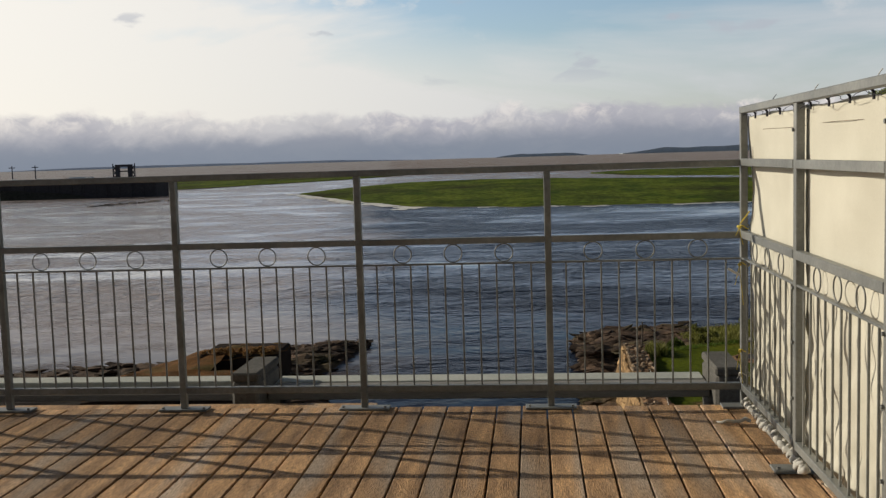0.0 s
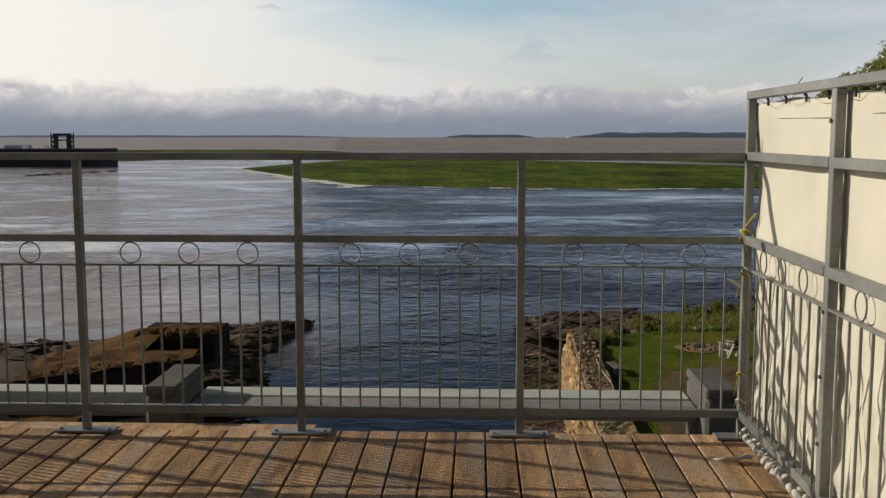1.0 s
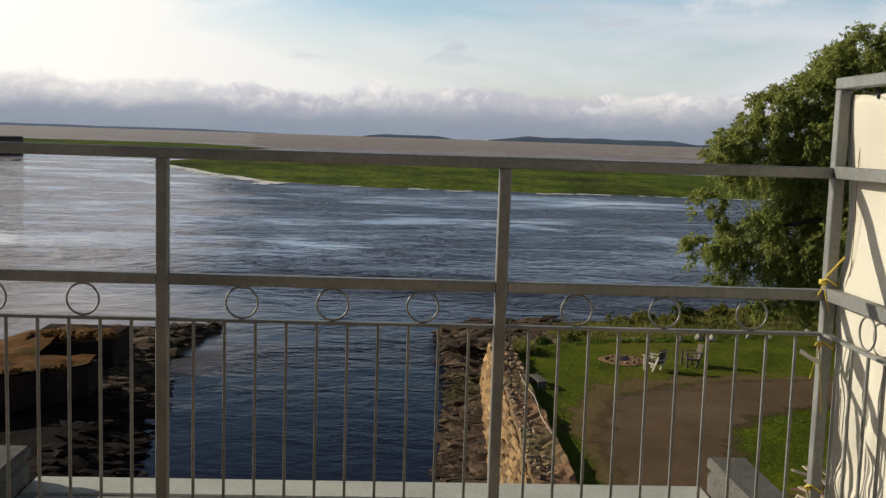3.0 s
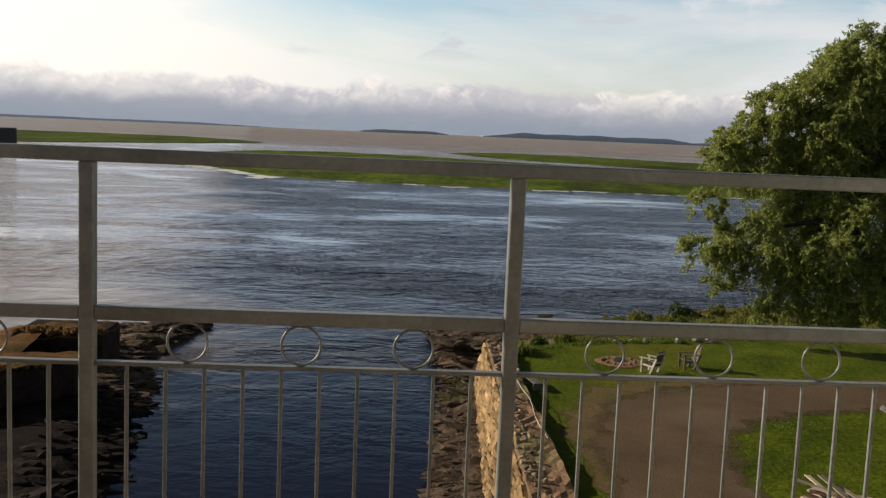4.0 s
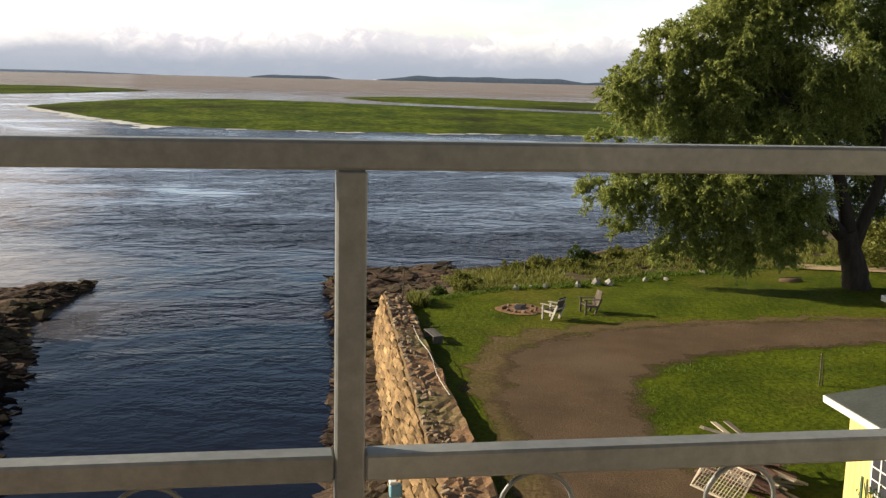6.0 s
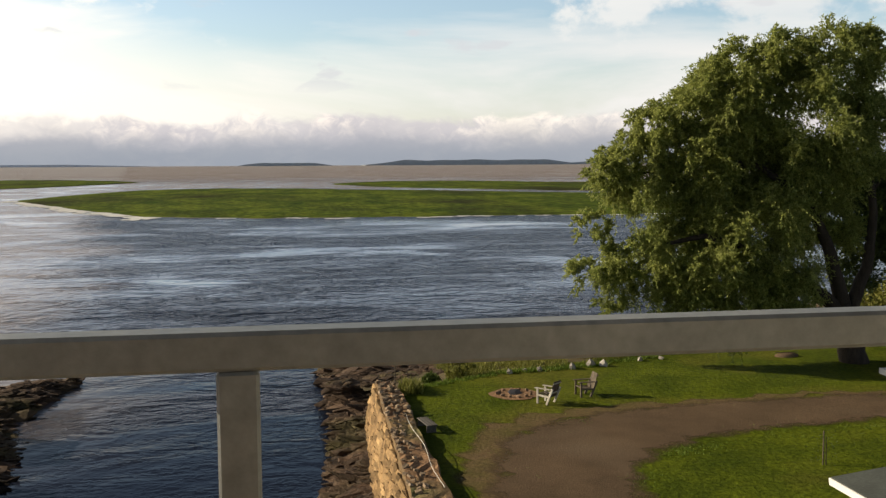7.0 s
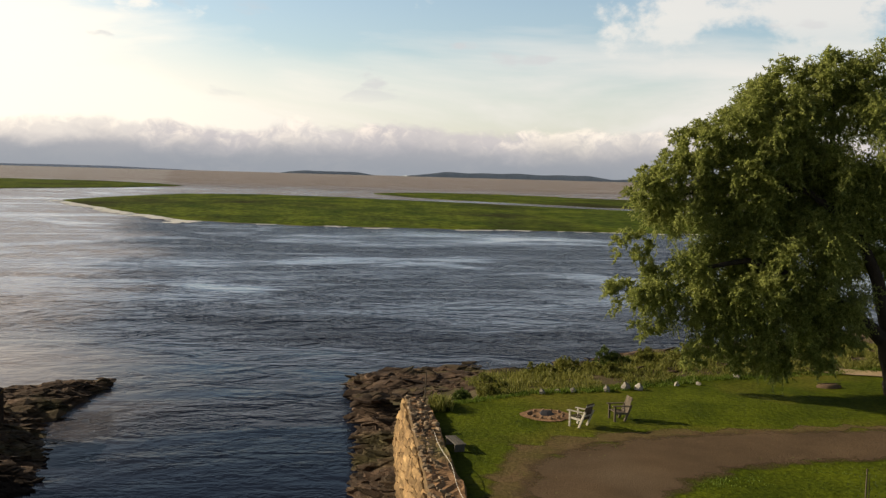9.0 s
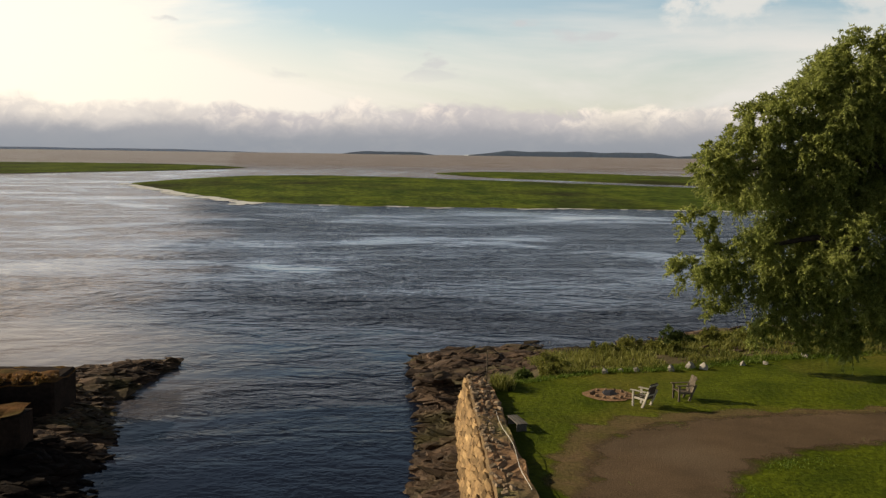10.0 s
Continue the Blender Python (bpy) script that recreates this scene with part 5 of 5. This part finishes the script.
marsh("ground_far_bank", [(84, 228), (110, 214), (160, 192), (300, 160)], [(84, 250), (110, 262), (160, 262), (300, 240)], 84, 300, 3.0, 1.3, "green bank across the water behind the trees", 6.0)
far_boat_shed(103, 226, 2.6, 2.4)
far_boat_shed(118, 222, 3.0, 2.6)


# ---- yellow shed and lumber ----
def yellow_shed():
    s = empty("shed", (9.15, 13.3, LAWN_Z), label="small yellow boarded shed with white trim and grey roof", category="shed")
    W, D, H, R = 2.6, 1.75, 2.5, 3.43
    core = bm_box((0.025, 0.025, 0.0), (W - 0.025, D - 0.025, H), 0)
    part("wall", core, yellow_paint, s)
    for i in range(11):
        y0 = D / 11 * i
        part("board", bm_box((0.0, y0 + 0.003, 0.02), (0.026, y0 + D / 11 - 0.003, H), 0.003), yellow_paint, s)
    for i in range(16):
        x0 = 0.027 + (W - 0.027) / 16 * i
        part("board", bm_box((x0 + 0.003, D - 0.026, 0.02), (x0 + W / 16 - 0.006, D, H), 0.003), yellow_paint, s)
    # roof that falls towards the sunny side
    sl = math.atan2(R - H, W)
    part("roof_sheet", bm_box((-0.30, -0.28, 0.0), (W / math.cos(sl) + 0.3, D + 0.42, 0.07), 0.008, m=Matrix.Translation((0, 0, H + 0.01)) @ pose(0, 0, 0, 0, -math.degrees(sl) * 0.35, 0)), shingle, s)
    part("fascia", bm_box((-0.335, -0.28, -0.075), (-0.302, D + 0.42, 0.06), 0.004, m=Matrix.Translation((0, 0, H + 0.01)) @ pose(0, 0, 0, 0, -math.degrees(sl) * 0.35, 0)), white_paint, s, "white painted fascia board")
    win = part("window", bm_box((-0.03, 0.32, 1.10), (-0.002, 0.92, 1.92), 0.004), white_paint, s, "white-framed small window")
    part("pane", bm_box((-0.034, 0.37, 1.16), (-0.0305, 0.87, 1.86), 0), rust, win)
    part("muntin", bm_box((-0.04, 0.60, 1.16), (-0.0345, 0.635, 1.86), 0), white_paint, win)
    for k in (0.33, 0.66):
        part("muntin", bm_box((-0.04, 0.37, 1.15 + 0.7 * k), (-0.0345, 0.599, 1.175 + 0.7 * k), 0), white_paint, win)
        part("muntin", bm_box((-0.04, 0.636, 1.15 + 0.7 * k), (-0.0345, 0.87, 1.175 + 0.7 * k), 0), white_paint, win)
    tr = empty("trellis", (9.08, 13.62, LAWN_Z), label="green lattice trellis leaning on the yellow shed", category="trellis")
    for i in range(9):
        for s_ in (-1, 1):
            a = Vector((0, -0.35 + 0.0875 * i, 0.25))
            b = a + Vector((0, s_ * 0.35, 1.0))
            part("lath", bm_tube([a + Vector((-0.006 * (s_ + 1), 0, 0)), b + Vector((-0.006 * (s_ + 1) + 0.02, 0, 0))], 0.009, 4), trellis_green, tr)
    for y in (-0.74, 0.74):
        part("stile", bm_box((-0.03, y - 0.03, 0.0), (0.0, y + 0.03, 1.35), 0.004), trellis_green, tr)
    leaf_cloud("climbing_leaves", [(-0.05, 0.0, 0.5, 0.4), (-0.05, -0.3, 0.9, 0.3), (-0.05, 0.3, 1.0, 0.25)], 700, 0.08, dark_leaf, tr, 44)


trellis_green = surface("green_painted_lath", (0.07, 0.13, 0.08), (0.05, 0.09, 0.055), 5, 30, 0.7, 0, 0.2, dark=0.2)
yellow_shed()


def lumber_heap():
    rng = random.Random(17)
    h = empty("lumber_heap", (8.25, 17.2, LAWN_Z), label="heap of grey and red scrap boards on the grass", category="lumber heap")
    for i in range(64):
        ln_ = rng.uniform(0.6, 2.0)
        w, th = rng.choice((0.09, 0.14, 0.19)), rng.choice((0.02, 0.025, 0.04))
        layer = i / 64
        m = pose(rng.uniform(-0.45, 0.45) * (1 - layer * 0.4) + 0.25 * layer, rng.uniform(-1.05, 0.95) * (1 - layer * 0.55), 0.06 + 0.82 * layer + rng.uniform(0, 0.05),
                 rng.uniform(-9, 9), rng.uniform(-9, 12), -56 + rng.gauss(0, 24))
        ob = part("board", bm_box((-ln_ / 2, -w / 2, -th / 2), (ln_ / 2, w / 2, th / 2), 0.003), lumber if rng.random() < 0.62 else lumber_red, h)
        ob.matrix_local = m
    lat = part("lattice_panel", bm_box((-0.55, -0.38, -0.012), (0.55, -0.34, 0.012), 0), lumber, h, "broken lattice panel of thin laths")
    lat.matrix_local = pose(-0.85, -0.75, 0.48, 48, 4, -58)
    part("frame", bm_box((-0.55, 0.34, -0.012), (0.55, 0.38, 0.012), 0), lumber, lat)
    for x in (-0.57, 0.53):
        part("frame", bm_box((x, -0.38, -0.013), (x + 0.04, 0.38, 0.013), 0), lumber, lat)
    for i in range(15):
        x = -0.5 + 0.07 * i
        part("lath", bm_tube([(x - 0.05, -0.34, 0.016), (x + 0.05, 0.34, 0.016)], 0.010, 4), lumber, lat)
    for i in range(9):
        y = -0.32 + 0.08 * i
        part("lath", bm_tube([(-0.53, y, -0.016), (0.53, y, -0.016)], 0.009, 4), lumber, lat)
    bar = part("lath", bm_box((-0.5, -0.02, -0.012), (0.5, 0.02, 0.012), 0.002), white_paint, h)
    bar.matrix_local = pose(-1.0, -0.1, 0.45, 0, 35, 60)


lumber_heap()


# ---- weeds and small growth ----
def weeds(name, count, place, height, mat, seed, label, spread=0.5):
    r = random.Random(seed)
    verts, faces = [], []
    for _ in range(count):
        x, y = place(r)
        zb = land_z(x, y) - 0.03
        for _k in range(10):
            bx, by = x + r.uniform(-0.16, 0.16), y + r.uniform(-0.16, 0.16)
            hh = height * r.uniform(0.45, 1.15) * (0.75 + 0.7 * max(-0.5, nz(x, y, 0.8, 3.0)))
            lx, ly = r.uniform(-spread, spread) * hh, r.uniform(-spread, spread) * hh
            a = r.uniform(0, 6.28)
            w = r.uniform(0.006, 0.015) * (1 + height)
            cx, cy = math.cos(a) * w, math.sin(a) * w
            o = len(verts)
            verts += [(bx - cx, by - cy, zb), (bx + cx, by + cy, zb), (bx + lx * 0.4 + cx, by + ly * 0.4 + cy, zb + hh * 0.6),
                      (bx + lx * 0.4 - cx, by + ly * 0.4 - cy, zb + hh * 0.6), (bx + lx, by + ly, zb + hh)]
            faces += [(o, o + 1, o + 2, o + 3), (o + 3, o + 2, o + 4)]
    me = bpy.data.meshes.new(name)
    me.from_pydata(verts, [], faces)
    me.materials.append(mat)
    return tagged(new(name, me), label, "weeds", kind="stuff")


def shore_spot(lo, hi, x0, x1):
    def pick(r):
        for _ in range(30):
            x = r.uniform(x0, x1)
            ye, yw = lerp_at(LAWN_EDGE, x), lerp_at(WATER_EDGE, x)
            y = ye + (yw - ye) * r.uniform(lo, hi)
            if nz(x, y, 0.5, 7.0) > -0.35 + 0.25 * nz(x, y, 2.1, 1.0) + max(0.0, 8.5 - x) * 0.06:
                return x, y
        return x, y
    return pick


weeds("weeds", 7500, shore_spot(0.0, 0.62, 6.0, 34), 0.28, weed_leaf, 51, "tall yellow-green weeds along the shore")
weeds("weeds", 900, shore_spot(0.1, 0.7, 7.0, 26), 0.5, weed_leaf, 52, "taller clumps of shore weeds")
weeds("grass_tufts", 1400, lambda r: (lambda x: (x, lerp_at(LAWN_EDGE, x) + r.uniform(-0.5, 0.4)))(r.uniform(4, 32)), 0.18, grass_leaf, 54, "rough grass along the lawn's edge")
ROAD_EDGES = [[(4.2, 14), (4.2, 20), (4.5, 24), (5.6, 27.4), (8.0, 29.5), (11.5, 30.7), (15.5, 31.1), (20.5, 31.2)],
              [(7.2, 14), (7.5, 19.5), (8.1, 23.0), (9.0, 24.6), (10.3, 25.8), (12.2, 26.7), (14.8, 27.2), (18.2, 27.3)]]


def road_edge(r):
    line = ROAD_EDGES[r.randrange(2)]
    k = r.randrange(7)
    a, b = Vector(line[k]), Vector(line[k + 1])
    p = a.lerp(b, r.random()) + Vector((r.gauss(0, 0.4), r.gauss(0, 0.4)))
    return p.x, p.y


weeds("grass_tufts", 800, road_edge, 0.07, grass_leaf, 57, "ragged grass growing into the gravel edge")
weeds("weeds", 110, lambda r: (r.uniform(7.3, 9.2), r.uniform(14.6, 16.0)), 0.22, weed_leaf, 55, "weeds growing round the lumber heap")
weeds("weeds", 60, lambda r: (r.uniform(3.35, 3.9), r.uniform(34.0, 35.4)), 0.5, weed_leaf, 56, "weeds at the end of the wall")


# ---- rope, post and bag on the river wall ----
rope = empty("rope", (0, 0, 0), label="pale rope lying along the top of the wall", category="rope")
part("strand", bm_tube([(2.88 - 0.05 * math.sin(k * 0.8), 30.2 - 0.62 * k, -6.41 + 0.02 * math.sin(k * 1.3) + 0.03) for k in range(13)], 0.008, 6), rope_white, rope)
stake = empty("marker_stake", (3.1, 35.0, -6.6), label="thin grey stake standing at the wall's end", category="stake")
part("rod", bm_tube([(0, 0, 0), (0.04, 0.02, 1.15)], 0.022, 6), chair_wood, stake)
bag = empty("float", (1.12, 19.1, -7.45), label="small pale blue plastic float hanging by the wall", category="float")
part("body", bm_box((-0.14, -0.09, 0.0), (0.14, 0.09, 0.30), 0.03), blue_plastic, bag)
part("flap", bm_box((-0.15, -0.10, 0.301), (0.02, 0.10, 0.37), 0.02), white_paint, bag)
part("line", bm_tube([(0, 0, 0.36), (0.1, 0.05, 0.75), (0.2, 0.1, 1.1)], 0.012, 5), rope_white, bag)


# ---- cloth roll, ties and cords on the terrace ----
roll = empty("cloth_roll", (-0.03, -0.7, 0.0), label="crumpled white cloth gathered along the screen's foot", category="cloth")
pts, rad = [], []
for k in range(120):
    y = 0.62 - 1.32 * k / 119
    pts.append((0.02 + 0.018 * math.sin(k * 0.9), y, 0.055 + 0.012 * math.sin(k * 1.7)))
    rad.append(0.016 + 0.003 * math.sin(k * 2.6) + 0.003 * math.sin(k * 0.7))
part("roll", bm_tube(pts, rad, 9), white_cloth, roll, smooth=True)
tail = bmesh.new()
tail_pts = [(-0.02 - 0.03 * k + 0.01 * math.sin(k), 0.30 + 0.02 * math.sin(k * 1.1), 0.02 + 0.008 * math.sin(k * 2)) for k in range(7)]
part("loose_end", bm_tube(tail_pts, [0.012, 0.013, 0.010, 0.011, 0.009, 0.008, 0.004], 6), white_cloth, roll, smooth=True)


def tie(z0, length, seed, mat, label):
    r = random.Random(seed)
    t = empty("cord_tie", (0, 0, z0), label=label, category="cord", group="cords on the corner post")
    loop = [(0.029 * math.cos(a * math.tau / 14) * 1.05, 0.031 * math.sin(a * math.tau / 14), 0.012 * math.sin(a * 0.9)) for a in range(14)]
    part("loop", bm_tube(loop, 0.0032, 6, closed=True), mat, t, smooth=True)
    part("knot", bm_rock(0.013, r, None, (-0.03, -0.02, 0), 1.2), mat, t, smooth=True)
    for s_ in (-1, 1):
        p = [Vector((-0.03, -0.025, 0))]
        for k in range(6):
            p.append(p[-1] + Vector((0.003 * s_ + r.uniform(-0.003, 0.002), -0.004 * (s_ > 0) + r.uniform(-0.004, 0.006), -length / 6 * (1.0 if s_ > 0 else 0.5))))
        part("end", bm_tube(p, 0.0022, 5), mat, t, smooth=True)


tie(1.08, 0.10, 1, rope_yellow, "yellow cord knotted round the corner post")
tie(0.86, 0.24, 2, rope_yellow, "yellow cord knotted round the corner post")
tie(0.34, 0.22, 3, rope_yellow, "yellow cord knotted round the corner post")
tie(0.20, 0.05, 4, rope_white, "white cord knotted round the corner post")
up = empty("cord_tie", (0, 0, 1.10), label="yellow cord running up to the canvas edge", category="cord", group="cords on the corner post")
part("strand", bm_tube([(-0.028, -0.03, 0.0), (-0.01, -0.045, 0.03), (0.02, -0.06, 0.075)], 0.004, 5), rope_yellow, up)
peg = empty("peg", (-0.03, -0.03, 0.80), label="white wooden peg tied to the corner post", category="peg")
part("rod", bm_tube([(0.0, 0, 0), (-0.035, -0.005, 0.018), (-0.07, -0.01, 0.040)], 0.008, 7), white_paint, peg)
edge_cord = empty("lacing_cord", (0.0, 0, 1.7), label="dark cord lacing the canvas to the top bar", category="cord")
part("strand", bm_tube([(-0.012 + 0.01 * math.sin(k * 1.9), -0.02 - 0.045 * k, 0.028 + 0.014 * math.sin(k * 0.83)) for k in range(150)], 0.0014, 5), rust, edge_cord)
for y in (-0.75, -1.5, -2.3):
    w = empty("wire_tie", (0, y, 1.783), label="short wire tie standing on the top bar", category="wire tie", group="wire ties on the top bar")
    part("wire", bm_tube([(-0.01, 0, 0), (0, 0.004, 0.014), (0.008, 0, 0.026)], 0.002, 5), rust if y > -1 else rope_white, w)


# ---- planks of the terrace, stones of the walls ----
PITCH = 0.153
plank_meshes = []
rng = random.Random(2)
for k in range(6):
    bm = bm_box((-0.0715, DECK_Y0, -0.038), (0.0715, DECK_Y1 - 0.012 * k / 5, 0.0), 0.004)
    me = bpy.data.meshes.new("plank")
    bm.to_mesh(me)
    bm.free()
    me.materials.append(deck_wood)
    plank_meshes.append(me)
n_planks = int((DECK_X1 - DECK_X0) / PITCH)
for i in range(n_planks):
    x = DECK_X1 - 0.075 - PITCH * i
    shared("plank", plank_meshes[rng.randrange(6)], pose(x, rng.uniform(-0.006, 0.006), rng.uniform(-0.0035, 0.0), 0, rng.uniform(-0.5, 0.5), rng.uniform(-0.05, 0.05)), deck)
fascia = part("edge_plank", bm_box((-11.0, 0.062, -0.05), (-2.25, 0.20, -0.012), 0.005), deck_wood, deck, "orange-brown plank along the deck's edge")
screws = bmesh.new()
for i in range(n_planks):
    x = DECK_X1 - 0.075 - PITCH * i
    for yj in (-0.12, -0.53, -0.94, -1.35, -1.76, -2.17, -2.58):
        for dx in (-0.045, 0.045):
            bmesh.ops.create_circle(screws, cap_ends=True, segments=6, radius=0.0045, matrix=Matrix.Translation((x + dx, yj + rng.uniform(-0.008, 0.008), 0.0008)))
tagged(part("screw_heads", screws, rust, deck, "rusty screw heads"), kind="stuff")

stone_meshes = []
rng = random.Random(6)
for k in range(10):
    bm = bmesh.new()
    bmesh.ops.create_cube(bm, size=1.0)
    bmesh.ops.bevel(bm, geom=bm.edges[:], offset=0.09, segments=1, affect="EDGES")
    for v in bm.verts:
        v.co += Vector((rng.uniform(-0.09, 0.09), rng.uniform(-0.07, 0.07), rng.uniform(-0.08, 0.08)))
    me = bpy.data.meshes.new("stone")
    bm.to_mesh(me)
    bm.free()
    me.materials.append(stone)
    stone_meshes.append(me)


def face_stones(y0, y1, courses):
    for c in range(courses):
        zc = -8.42 + 0.17 * c
        f = (zc + 9.1) / (9.1 - 6.48)
        y = y0 + rng.uniform(0, 0.4)
        while y < y1:
            w = rng.uniform(0.22, 0.75)
            run = wall_left(y) - wall_foot(y) + 0.28
            x = wall_left(y) - run * (1 - f) - 0.01
            lean = math.degrees(math.atan2(run, 2.62))
            yield pose(x + rng.uniform(-0.03, 0.03), y + w / 2, zc + rng.uniform(-0.02, 0.02), rng.uniform(-6, 6), lean + rng.uniform(-4, 4), 3 + rng.uniform(-4, 4)) @ Matrix.Diagonal((0.13 * rng.uniform(0.7, 1.2), w + 0.02, 0.195 * rng.uniform(0.75, 1.15), 1))
            y += w


done = 0
rest = [[], []]
for m in face_stones(13.5, 35.0, 12):
    if m.translation.y > 24.5 or done >= 296:
        rest[0].append(m)
    else:
        shared("stone", stone_meshes[rng.randrange(10)], m, wall_thing)
        done += 1


def joined_stones(name, mats, mat, parent, label):
    verts, faces = [], []
    for m in mats:
        me = stone_meshes[rng.randrange(10)]
        o = len(verts)
        verts += [tuple(m @ v.co) for v in me.vertices]
        faces += [tuple(o + i for i in p.vertices) for p in me.polygons]
    me = bpy.data.meshes.new(name)
    me.from_pydata(verts, [], faces)
    me.materials.append(mat)
    ob = new(name, me)
    ob.parent = parent
    return tagged(ob, label, kind="stuff")


joined_stones("lower_stones", list(face_stones(0.5, 13.4, 12)) + rest[0], stone, wall_thing, "ochre rubble stones")
cap_stone = surface("brown_cap_stone", (0.31, 0.23, 0.155), (0.18, 0.14, 0.10), 4, 30, 0.9, 0, 0.5, island=0.6, dark=0.35, spec=0.1)
caps = []
for k in range(420):
    y = rng.uniform(6, 35)
    f = rng.random() ** (1.6 if y > 26 else 1.2) * (1.0 if y > 29 else 0.5)
    if y < 26 and rng.random() < 0.55:
        continue
    s = rng.uniform(0.04, 0.12)
    x = wall_left(y) + 0.05 + (wall_right(y) - wall_left(y) - 0.15) * f
    caps.append(pose(x, y, -6.35 + 0.03 * rng.random() - 0.08 * f, rng.uniform(-20, 20), rng.uniform(-20, 20), rng.uniform(0, 180)) @ Matrix.Diagonal((s * 1.5, s, s * 0.8, 1)))
joined_stones("loose_cap_stones", caps, cap_stone, wall_thing, "loose grey and brown stones on the wall top")
